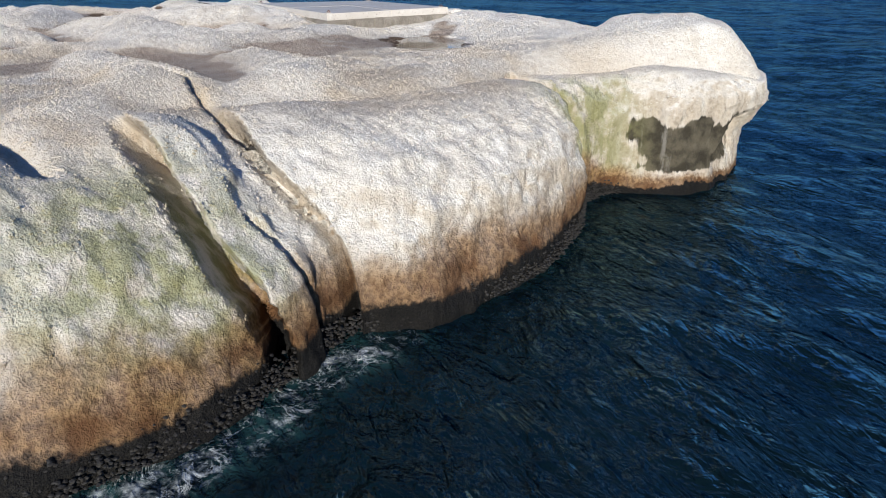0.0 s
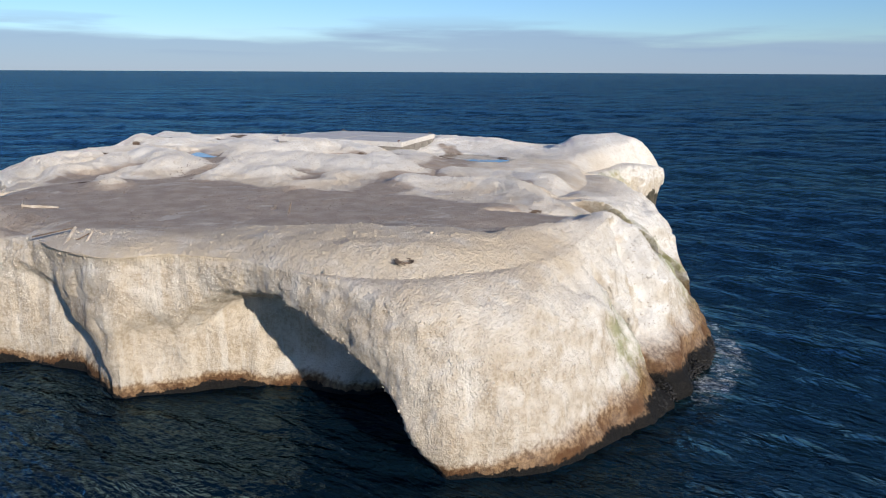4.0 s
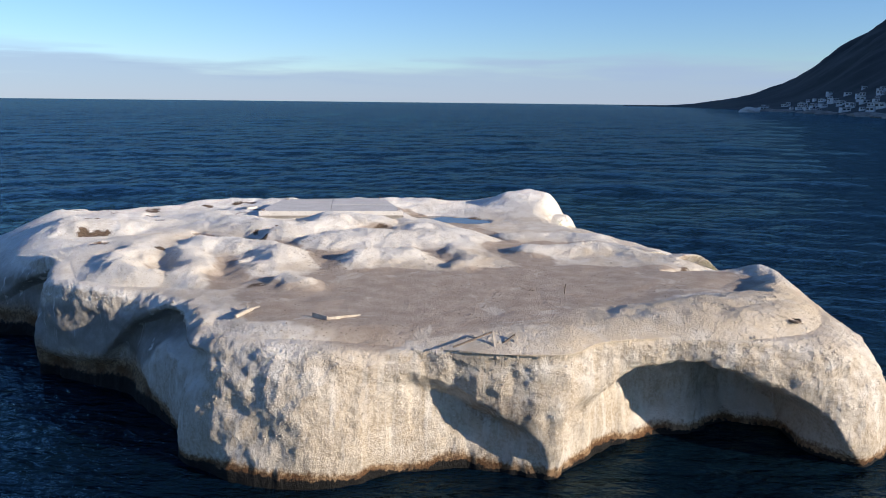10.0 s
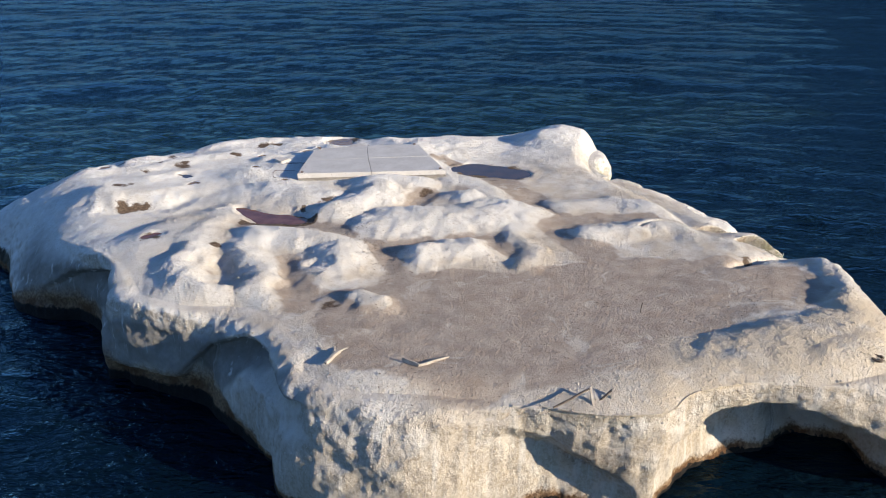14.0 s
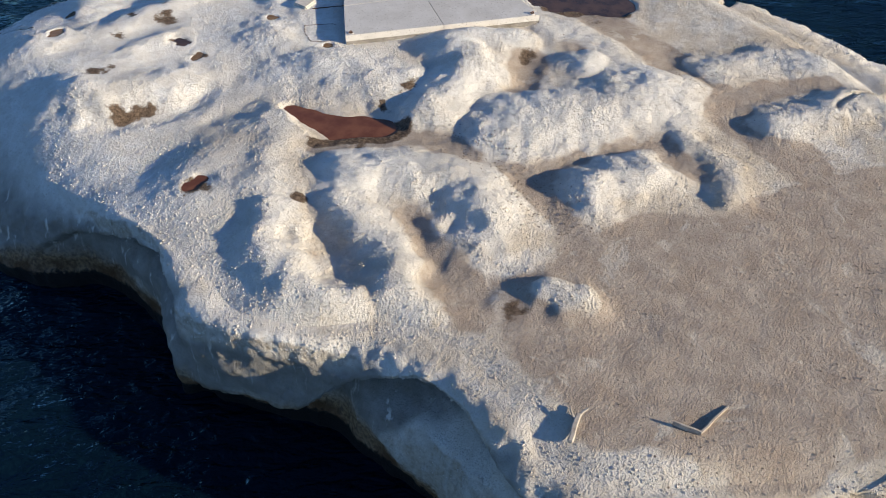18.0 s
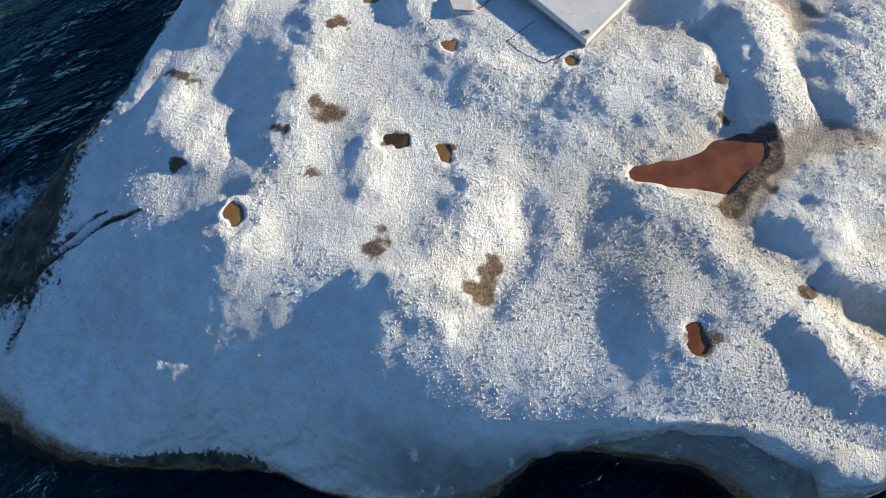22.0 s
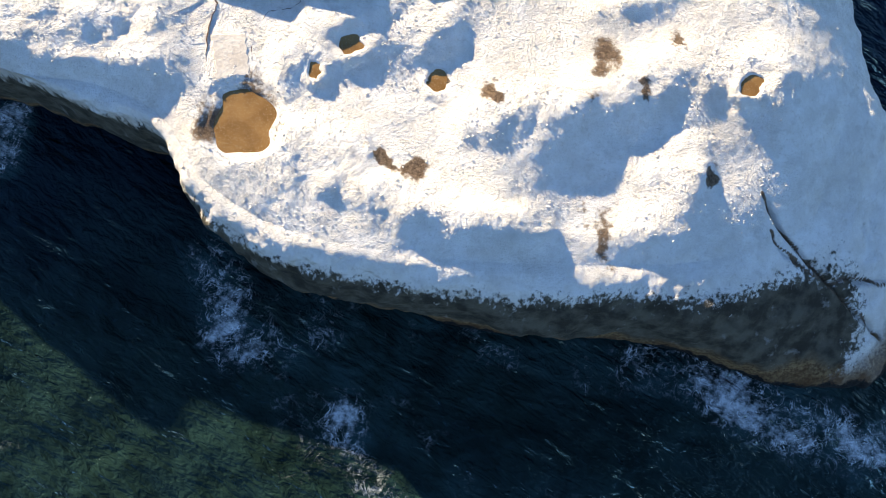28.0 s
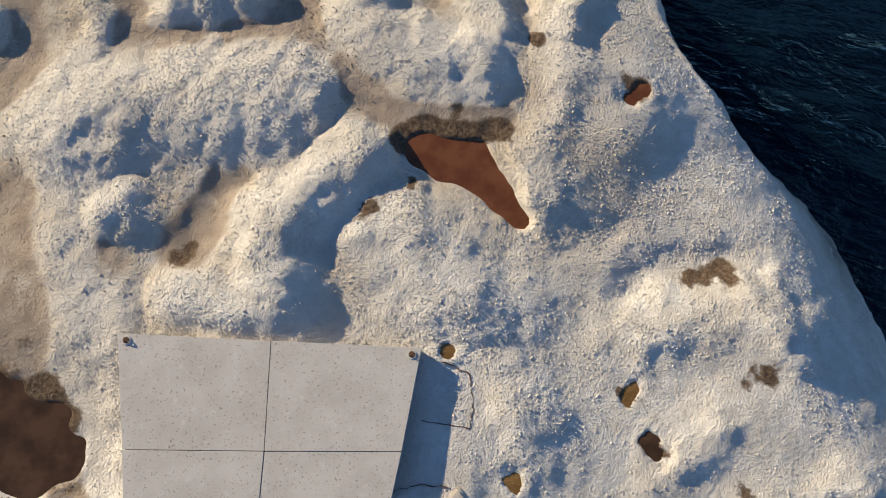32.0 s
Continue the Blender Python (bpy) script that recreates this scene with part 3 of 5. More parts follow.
        if len(line) == 1:
            d, al = np.hypot(px - line[0][0], py - line[0][1]), np.zeros(px.shape)
        else:
            d, al = seg_dist(px, py, line)
        r = np.interp(al, np.linspace(0, 1, len(radii)), radii)
        small = min(max(radii), 1.0)
        return d / r + (0.32 if small < 0.5 else 0.2) * vnoise(px * 1.6 / small, py * 1.6 / small, px * 0 + line[0][0])


top = Top()
# between the soil flat and the slab
top.mound([(-1.6, 36.2), (-3.6, 36.3), (-5.6, 36.8), (-7.1, 37.3)], 1.65, 0.64)
top.mound([(-2.2, 38.9)], 0.85, 0.45)
top.mound([(-1.2, 37.6), (-0.7, 39.6), (-0.9, 42.0)], 1.2, 0.22)
top.mound([(-8.9, 39.8), (-7.7, 40.3), (-6.2, 41.1), (-5.6, 42.2)], 1.05, 0.6)
top.mound([(-5.9, 43.1), (-4.6, 43.0), (-3.0, 42.2)], 0.85, 0.36)
top.mound([(-9.3, 42.5), (-9.9, 43.8), (-10.5, 44.7)], 1.65, 0.46)
top.mound([(-13.1, 38.2), (-11.8, 37.2), (-10.9, 35.8), (-11.2, 34.3)], 1.15, 0.62)
top.mound([(-14.1, 37.2), (-14.1, 35.3), (-14.7, 33.6), (-15.0, 32.6)], 0.75, 0.38)
top.mound([(-16.2, 37.9), (-15.2, 39.7), (-14.0, 41.7), (-13.5, 42.9)], 0.95, 0.24)
top.mound([(-16.0, 38.2), (-17.1, 36.3), (-17.2, 34.8), (-16.2, 33.7)], 0.7, 0.38)
top.mound([(-7.5, 33.3), (-5.9, 33.0)], 1.0, 0.56)
top.mound([(-1.9, 35.2), (-2.9, 33.4), (-2.9, 31.7), (-4.2, 30.8)], 0.7, 0.26)
top.mound([(-12.0, 30.9), (-11.2, 30.2)], 0.6, 0.34)
# along the right-hand side
top.mound([(2.0, 36.0), (4.5, 35.4), (5.6, 33.8)], 1.05, 0.36)
top.mound([(0.2, 32.3), (2.8, 31.9), (4.7, 30.6)], 0.9, 0.42)
top.mound([(4.4, 29.6), (5.4, 28.4)], 0.9, 0.25)
top.mound([(6.9, 25.0), (6.3, 23.7), (5.3, 22.3)], 0.75, 0.5)
top.mound([(-2.6, 21.7), (0.0, 20.9), (3.0, 21.2), (5.0, 22.2)], 1.0, 0.28)
top.mound([(0.3, 19.6), (3.0, 19.8)], 1.0, 0.18)
top.mound([(9.0, 47.0), (10.4, 47.4)], 1.5, 0.55)
top.mound([(1.0, 49.3), (3.2, 49.4)], 1.9, 0.5)
top.mound([(-0.3, 51.0), (-0.4, 51.8)], 1.1, 0.3)
top.mound([(5.5, 43.5), (5.5, 45.5)], 1.2, 0.1)
# the white ground behind and beside the slab
top.mound([(-10.6, 46.6), (-11.0, 48.4)], 1.2, 0.3)
top.mound([(-14.7, 47.0), (-16.2, 47.1), (-17.6, 47.5), (-18.5, 48.4)], 0.95, 0.42)
top.mound([(-12.3, 53.9), (-14.1, 53.4), (-16.4, 53.0), (-18.2, 53.2)], 0.9, 0.26)
top.mound([(-14.0, 50.6), (-15.4, 50.2)], 0.7, 0.2)
top.mound([(-15.5, 55.7), (-14.7, 57.2)], 0.75, 0.2)
top.mound([(-4.4, 54.5), (-6.5, 55.9), (-9.0, 56.9), (-10.6, 57.3)], 0.8, 0.28)
top.mound([(-4.3, 52.2), (-6.2, 51.4), (-8.6, 51.2)], 0.8, 0.24)
top.mound([(-9.4, 54.2), (-11.2, 53.6)], 0.6, 0.16)
# hollows
top.hollow([(3.0, 22.6), (4.2, 23.6)], 0.9, 0.12)
top.hollow([(4.6, 27.1), (6.6, 27.0)], 0.8, 0.28)
top.hollow([(-13.7, 43.8), (-14.9, 44.1)], 0.5, 0.14)
top.hollow([(-11.9, 34.2), (-12.1, 34.5)], 0.38, 0.26)
top.hollow([(-13.0, 35.2), (-13.3, 33.6), (-13.4, 32.2)], 0.55, 0.14)
top.hollow([(-15.5, 36.2), (-15.9, 35.0)], 0.85, 0.36)
top.hollow([(-18.6, 46.3), (-17.7, 45.7), (-16.1, 45.6), (-14.8, 45.9)], 0.5, 0.2)
top.hollow([(-5.4, 39.1), (-4.5, 40.1), (-3.7, 40.7)], 0.6, 0.16)
# standing pools: spine, half widths along it, water level
top.pool([(-10.85, 40.2), (-11.9, 40.95), (-12.45, 42.1), (-12.7, 43.0)], [0.62, 0.8, 0.5, 0.25], 4.38, 0.75)
top.pool([(3.1, 42.7), (1.5, 44.5)], [1.2, 1.2], 4.08)
top.pool([(-17.5, 40.55), (-17.1, 40.7)], [0.24, 0.26])
top.pool([(-3.0, 53.8)], [0.95], 4.17, 0.35)
top.pool([(-6.2, 51.7), (-6.05, 51.75)], [0.28, 0.28])
top.pool([(-5.05, 52.35), (-5.05, 52.55)], [0.2, 0.2])
top.pool([(-17.65, 53.3), (-17.55, 53.45)], [0.3, 0.3])
top.pool([(-10.0, 49.6)], [0.27])
top.pool([(-9.5, 45.8)], [0.23])
top.pool([(-13.9, 48.45), (-13.65, 48.6)], [0.22, 0.22])
top.pool([(-13.8, 49.85), (-13.8, 50.1)], [0.28, 0.26])
top.pool([(-8.6, 52.75), (-8.55, 52.9)], [0.28, 0.28])

SPLIT_LOW = [(5.6, 28.9), (6.2, 28.7), (6.9, 28.5), (8.0, 28.3), (8.9, 28.2), (9.5, 28.25), (9.9, 28.4), (10.3, 28.8), (10.7, 29.2)]
SPLIT_HIGH = [(2.4, 31.4), (3.1, 31.65), (4.4, 31.75), (5.9, 31.2), (7.1, 30.85), (8.1, 30.55), (8.7, 30.6), (9.2, 30.8), (9.6, 30.9), (10.6, 30.95)]
CREVICES = [(SPLIT_HIGH[:5], 0.10, 0.25),
            ([(8.9, 29.3), (9.4, 29.7), (10.0, 30.0)], 0.10, 0.25),
            ([(7.6, 40.2), (8.4, 40.3), (9.2, 40.9), (10.0, 41.5)], 0.22, 0.8),
            ([(5.9, 21.8), (6.8, 21.7), (7.1, 21.67), (7.45, 21.6), (8.3, 21.55)], 0.15, 0.6),
            ([(6.8, 25.0), (7.15, 24.2), (7.4, 23.3), (7.55, 22.4), (7.5, 21.6)], 0.28, 0.34),
            ([(7.3, 25.2), (7.9, 24.0), (8.3, 23.0), (8.5, 22.3)], 0.5, -0.25),
            ([(2.8, 26.6), (4.2, 26.8), (5.7, 27.0), (7.0, 26.9)], 0.22, 0.35),
            ([(-17.98, 56.4), (-18.4, 57.25), (-19.4, 58.3), (-20.5, 59.2), (-21.6, 60.1), (-22.6, 60.8)], 0.075, 0.22),
            ([(-20.4, 59.05), (-20.9, 58.85), (-21.4, 58.95), (-22.5, 59.0)], 0.07, 0.16),
            ([(-18.2, 57.5), (-18.6, 58.15), (-19.4, 58.6), (-20.4, 59.1)], 0.06, 0.1)]

# hollows in the cliffs: plan of the mouth, roof height along it, depth along it, and whether a white apron slopes out below the lip
CAVES = [([(-5.2, 20.2), (-3.8, 20.0), (-2.0, 19.4), (-0.5, 18.8), (0.5, 18.3), (1.3, 17.6)],
          [2.4, 3.2, 3.35, 2.8, 1.8, 0.1], [0.5, 1.5, 2.6, 4.4, 4.0, 0.1], 0),
         ([(-11.4, 23.6), (-10.4, 22.8), (-9.4, 22.0), (-8.6, 21.0), (-7.6, 20.3)], [3.6, 3.3, 2.7, 2.1, 1.1], [0.05, 0.45, 0.75, 0.75, 0.1], 0),
         ([(-18.7, 35.6), (-17.4, 33.9), (-15.8, 32.9), (-14.9, 31.6), (-14.6, 29.6), (-14.8, 28.2)],
          [1.3, 1.5, 3.3, 3.95, 3.95, 3.6], [0.6, 0.7, 0.7, 1.2, 1.2, 0.4], 1),
         ([(-20.8, 45.5), (-20.3, 43.6), (-19.4, 41.0), (-18.9, 38.8), (-18.6, 37.0), (-18.6, 36.0)],
          [1.6, 2.8, 3.4, 4.0, 3.9, 2.5], [0.1, 0.8, 0.9, 0.8, 0.8, 0.1], 1),
         ([(11.9, 45.4), (12.3, 46.0), (12.9, 47.0), (12.7, 48.0), (11.6, 48.9)], [1.2, 2.4, 2.6, 2.5, 1.4], [0.1, 0.8, 1.4, 1.2, 0.1], 0)]

COLS, SIDE, RINGS = 1900, 64, 220


def build_island():
    st = catmull(FRONT + RIGHT + HEAD + BACK + LEFT, COLS)
    rx, ry, rz, fx, fy, sq = st.T
    tang = np.roll(st[:, :2], -4, 0) - np.roll(st[:, :2], 4, 0)
    tang += np.roll(st[:, 3:5], -4, 0) - np.roll(st[:, 3:5], 4, 0)
    nx, ny = tang[:, 1], -tang[:, 0]
    ln = np.hypot(nx, ny)
    nx, ny = nx / ln, ny / ln
    # upper surface: rings from the rim inwards to a spine
    u = np.linspace(0, 1, RINGS)[:, None] ** 1.15
    cx, cy = np.full(COLS, -4.0), np.clip(ry, 26.0, 50.0)
    tx, ty = rx + (cx - rx) * u, ry + (cy - ry) * u
    inward = np.hypot(tx - rx, ty - ry)
    bl = 1 - (1 - np.clip(inward / (1.5 + 1.2 * smooth(rx, -14.0, -18.0) * smooth(ry, 37.0, 45.0)), 0, 1)) ** 2
    tz = rz * (1 - bl) + top.z(tx, ty) * bl
    # sides: from the rim down to the sea and below it
    th = np.linspace(0, math.pi / 2, SIDE)[:, None]
    hx, hz = np.sin(th) ** (2.0 / sq), np.cos(th) ** (2.0 / sq)
    hz = np.where(th > math.pi / 2 - 1e-6, 0, hz)
    lean = 0.45 * smooth(rx, -16.0, -19.0) * smooth(ry, 41.0, 45.0)
    sx, sy, sz = rx + (fx - rx) * hx, ry + (fy - ry) * hx, rz * (hz * (1 - lean) + (1 - hx) * lean)
    for mouth, roof, deep, apron in CAVES:
        d, along = seg_dist(rx, ry, mouth)
        near = smooth(d, 1.6, 0.9)
        kn = np.linspace(0, 1, len(roof))
        zr, dp = np.interp(along, kn, roof), np.interp(along, kn, deep)
        cut = near * dp * smooth(zr - sz, 0.0, 0.4 if apron else 0.75) * (1 - 0.25 * smooth(sz, 1.2, 0.0))
        if apron:
            cut = cut * (1 - 0.9 * smooth(zr - sz, 0.35, 1.5) * smooth(zr, 2.5, 3.6))
        sx, sy = sx - nx * cut, sy - ny * cut
    # under water
    low = np.array([0.4, 1.2, 2.5])[:, None]
    ux, uy, uz = sx[-1] - nx * low * 0.25, sy[-1] - ny * low * 0.25, np.repeat(-low, COLS, 1)
    X = np.vstack([tx[::-1], sx[1:], ux])
    Y = np.vstack([ty[::-1], sy[1:], uy])
    Z = np.vstack([tz[::-1], sz[1:], uz])
    side = np.vstack([np.zeros_like(tx), np.repeat(np.linspace(0, 1, SIDE)[1:, None], COLS, 1), np.ones_like(ux)])
    P = np.stack([X, Y, Z], -1)
    # normals of the grid
    da = np.roll(P, -1, 1) - np.roll(P, 1, 1)
    db = np.gradient(P, axis=0)
    N = np.cross(da, db)
    N = N / np.maximum(np.linalg.norm(N, axis=-1, keepdims=True), 1e-9)
    N = np.where(N[:1 + RINGS // 2, :, 2:3].mean() < 0, -N, N)
    x, y, z = X, Y, Z
    on_side = smooth(side, 0.0, 0.35)
    bump = 0.13 * fbm(x * 0.55, y * 0.55, z * 0.75, 4) * (0.25 + 0.75 * on_side)
    lumpy = smooth(x, 4.0, 8.0) * on_side
    rough = 0.03 * fbm(x * 2.4, y * 2.4, z * 2.0, 3, 0.55) * (0.32 + 0.78 * on_side + 0.8 * lumpy)
    flutes = 0.05 * fbm(x * 2.2, y * 2.2, z * 0.35, 3) * on_side
    move = bump + rough + flutes
    for pts, wide, deep in CREVICES:
        d, al = seg_dist(x + 0.08 * vnoise(x * 2, y * 2, z * 2), y + 0.08 * vnoise(x * 2, y * 2, z * 2 + 9), pts)
        move = move - deep * np.exp(-(d / wide) ** (4 if deep > 0.5 else 2)) * smooth(al, 0.0, 0.15) * np.where(z > -0.3, 1, 0)
    # the wedge between the two splits has dropped back
    low_y = np.interp(x, [p[0] for p in SPLIT_LOW], [p[1] for p in SPLIT_LOW])
    high_y = np.interp(x, [p[0] for p in SPLIT_HIGH], [p[1] for p in SPLIT_HIGH])
    across = (y - low_y) / np.maximum(high_y - low_y, 0.2)
    here = smooth(x, 5.9, 7.0) * np.where(z > -0.5, 1, 0)
    move = move + 0.26 * smooth(across, 0.06, 0.14) * smooth(across, 0.8, 0.25) * here - 0.12 * smooth(across, -0.6, 0.0) * np.where(across < 0.03, 1, 0) * here
    move = move + 0.20 * smooth(across, 1.0, 1.05) * smooth(across, 2.4, 1.4) * here - 0.15 * smooth(across, 0.5, 1.0) * np.where(across < 1.0, 1, 0) * here
    under = smooth(across, -0.05, -0.015) * smooth(across, 0.12, 0.075) * here
    under2 = smooth(across, 0.965, 0.985) * smooth(across, 1.035, 1.015) * here
    move = move - 0.95 * under - 0.45 * under2
    P[..., 1] += 1.1 * under + 0.55 * under2
    P = P + N * move[..., None]
    # masks of what lies on the stone, and of shade put into its colour
    up, down = top.raised(X, Y)
    flat = smooth(up + 0.06 * fbm(X * 1.3, Y * 1.3, X * 0, 3), 0.26, 0.06) * (1 - on_side)
    wander = 0.55 * fbm(X * 0.55, Y * 0.55, X * 0, 4)
    basin = smooth(poly_dist(X, Y, SOIL_FLAT) + wander, 0.5, -0.5)
    chan = np.zeros_like(X)
    for line, wide in SOIL_LANES:
        chan = np.maximum(chan, smooth(seg_dist(X, Y, line)[0] + 0.5 * wander, wide + 0.55, wide - 0.2))
    soil = np.maximum(basin, chan) * flat
    d_front, _ = seg_dist(X, Y, [(-6, 20.8), (-3, 21.2), (1, 20.2), (4, 21.2)])
    cream = smooth(d_front, 2.2, 0.8) * (1 - on_side)
    mud = np.zeros_like(X)
    for mx, my, mr in MUD:
        k = np.nonzero(np.hypot(X - mx, Y - my) < 3.2 * mr + 0.3)
        xs, ys = X[k], Y[k]
        ca, sa = math.cos(mx * 5.1), math.sin(mx * 5.1)
        mu, mv = ((xs - mx) * ca + (ys - my) * sa) * 0.8, ((ys - my) * ca - (xs - mx) * sa) * 1.35
        mud[k] = np.maximum(mud[k], 0.9 * smooth(np.hypot(mu, mv) + 0.55 * mr * fbm(xs * 1.4 / mr, ys * 1.4 / mr, xs * 0 + mx, 3), mr * 1.5, mr * 0.1))
    for line, wide in MUD_LANES:
        mud = np.maximum(mud, 0.9 * smooth(seg_dist(X, Y, line)[0] + 0.9 * wander, wide + 0.35, wide - 0.2))
    # thin cracks get a painted dark line, standing for the shade inside them
    for pts, wide, deep in CREVICES:
        if wide < 0.1:
            d, al = seg_dist(X + 0.12 * vnoise(X * 2.2, Y * 2.2, Z * 2), Y + 0.12 * vnoise(X * 2.2, Y * 2.2, Z * 2 + 9), pts)
            mud = np.maximum(mud, 0.85 * smooth(d, 0.11, 0.02))
    mud = np.maximum(mud, 0.5 * on_side * smooth(np.hypot((X + 7.9) / 1.5, (Z - 2.0) / 1.3), 1.1, 0.3) * smooth(Y, 24.0, 22.5))
    weed = on_side * np.maximum(smooth(np.hypot(X - 9.3, Y - 27.3), 3.2, 1.0), np.maximum(
        smooth(np.hypot(X - 9.2, Y - 41.5), 3.0, 1.0), smooth(np.hypot(X - 6.9, Y - 20.9), 1.1, 0.4)))
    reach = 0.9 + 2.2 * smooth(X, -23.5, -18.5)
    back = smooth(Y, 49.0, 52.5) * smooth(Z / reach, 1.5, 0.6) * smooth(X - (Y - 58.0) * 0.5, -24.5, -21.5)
    # back-cliff band, and a dark panel below the headland's lip
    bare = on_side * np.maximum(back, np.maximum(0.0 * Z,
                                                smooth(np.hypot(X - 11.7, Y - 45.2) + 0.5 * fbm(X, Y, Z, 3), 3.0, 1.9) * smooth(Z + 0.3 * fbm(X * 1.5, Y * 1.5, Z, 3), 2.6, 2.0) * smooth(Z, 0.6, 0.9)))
    tide = np.full_like(X, 0.40) + 1.0 * smooth(X, 3.0, 9.0) * smooth(Y, 45.0, 40.0) + 0.5 * smooth(Y, 52.0, 58.0) + 0.9 * smooth(X, -14.5, -16.5) * smooth(Y, 29.5, 31.5) * smooth(Y, 48.0, 44.0)
    dust = smooth(Y, 36.0, 22.0) * smooth(X, 7.5, 3.0) * (0.55 + 0.25 * on_side) + 0.25 * smooth(Y, 44.0, 36.0) * (1 - on_side)
    dust = dust + 0.75 * smooth(up, 0.34, 0.03) * (1 - on_side) * smooth(Y, 47.0, 41.0) * smooth(X, -18.5, -15.0)
    dust = np.clip(dust, 0, 0.85)
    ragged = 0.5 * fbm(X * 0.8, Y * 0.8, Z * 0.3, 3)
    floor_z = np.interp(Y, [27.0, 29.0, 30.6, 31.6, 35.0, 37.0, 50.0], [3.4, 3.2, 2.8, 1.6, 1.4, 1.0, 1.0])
    # grey band from the lips down to floor_z, carrying the overhang's shade
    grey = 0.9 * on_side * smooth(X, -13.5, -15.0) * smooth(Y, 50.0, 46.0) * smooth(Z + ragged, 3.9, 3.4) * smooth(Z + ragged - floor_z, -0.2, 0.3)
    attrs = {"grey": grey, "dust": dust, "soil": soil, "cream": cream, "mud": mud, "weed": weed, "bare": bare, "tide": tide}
    da = np.roll(P, -1, 1) - np.roll(P, 1, 1)
    db = np.gradient(P, axis=0)
    N2 = np.cross(da, db)
    N2 = N2 / np.maximum(np.linalg.norm(N2, axis=-1, keepdims=True), 1e-9)
    if N2[40:RINGS - 10, :, 2].mean() < 0:
        N2 = -N2
    ob = tagged(new("rock_island"), "flat-topped granite rock island whitened by bird droppings, standing in the sea", "rock island")

    def piece(name, r0, r1, c0, c1, label):
        cols = np.arange(c0, c1 + 1) % COLS if c1 - c0 < COLS else np.arange(COLS)
        wrap = c1 - c0 >= COLS
        sub, nor = P[r0:r1][:, cols], N2[r0:r1][:, cols]
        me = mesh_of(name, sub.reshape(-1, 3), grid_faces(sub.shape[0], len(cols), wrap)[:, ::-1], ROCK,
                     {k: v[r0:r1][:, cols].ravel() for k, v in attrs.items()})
        me.normals_split_custom_set_from_vertices(nor.reshape(-1, 3))
        part_ob = new(name, me)
        part_ob.parent = ob
        tagged(part_ob, label)

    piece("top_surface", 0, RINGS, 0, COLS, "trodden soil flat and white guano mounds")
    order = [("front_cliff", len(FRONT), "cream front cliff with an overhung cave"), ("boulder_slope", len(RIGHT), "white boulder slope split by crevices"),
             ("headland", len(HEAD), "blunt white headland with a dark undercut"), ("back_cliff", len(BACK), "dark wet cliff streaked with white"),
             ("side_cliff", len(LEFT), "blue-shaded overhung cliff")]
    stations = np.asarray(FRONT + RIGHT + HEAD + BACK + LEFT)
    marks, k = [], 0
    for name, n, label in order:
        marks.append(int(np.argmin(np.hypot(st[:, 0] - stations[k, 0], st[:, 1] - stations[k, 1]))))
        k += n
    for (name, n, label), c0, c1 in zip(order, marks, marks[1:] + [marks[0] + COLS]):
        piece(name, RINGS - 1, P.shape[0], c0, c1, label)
    return ob, st, P, N2, attrs


SOIL_FLAT = [(-14.2, 29.4), (-12.9, 31.4), (-11.3, 32.3), (-8.4, 32.2), (-5.6, 31.0), (-2.8, 30.0), (0.4, 29.4), (3.4, 27.4), (5.4, 25.4), (4.6, 23.2),
             (2.0, 22.6), (-2.0, 22.9), (-5.4, 22.4), (-8.6, 22.6), (-11.1, 23.9), (-12.7, 24.7), (-13.7, 26.2), (-13.9, 27.8)]
SOIL_LANES = [([(-13.7, 31.6), (-13.4, 33.4), (-13.0, 35.3)], 0.45), ([(-9.4, 32.0), (-9.0, 34.0), (-9.1, 36.4), (-9.9, 38.4)], 0.55),
              ([(-8.8, 34.9), (-5.6, 34.6), (-3.8, 34.0), (-3.9, 31.6)], 0.4), ([(-1.0, 30.2), (-0.6, 33.0), (0.4, 35.2), (0.9, 38.0), (1.5, 41.0), (2.2, 44.0)], 0.8),
              ([(0.9, 34.2), (3.2, 33.7), (4.2, 32.9)], 0.45), ([(-5.5, 39.0), (-4.6, 40.0), (-3.6, 40.8)], 0.5), ([(-16.6, 34.2), (-16.1, 36.0)], 0.2),
              ([(-9.2, 37.6), (-10.5, 38.9), (-13.3, 40.0)], 0.35), ([(-1.2, 39.6), (-1.5, 40.6)], 0.3), ([(0.6, 47.6), (0.9, 45.5), (1.2, 43.5)], 0.3)]
MUD_LANES = [([(-10.3, 39.6), (-11.6, 39.7), (-13.2, 40.4)], 0.34), ([(-8.6, 41.5), (-9.3, 41.2)], 0.14), ([(-16.6, 46.2), (-17.7, 46.3)], 0.16),
             ([(0.6, 45.2), (1.3, 43.0), (2.6, 41.6)], 0.35)]
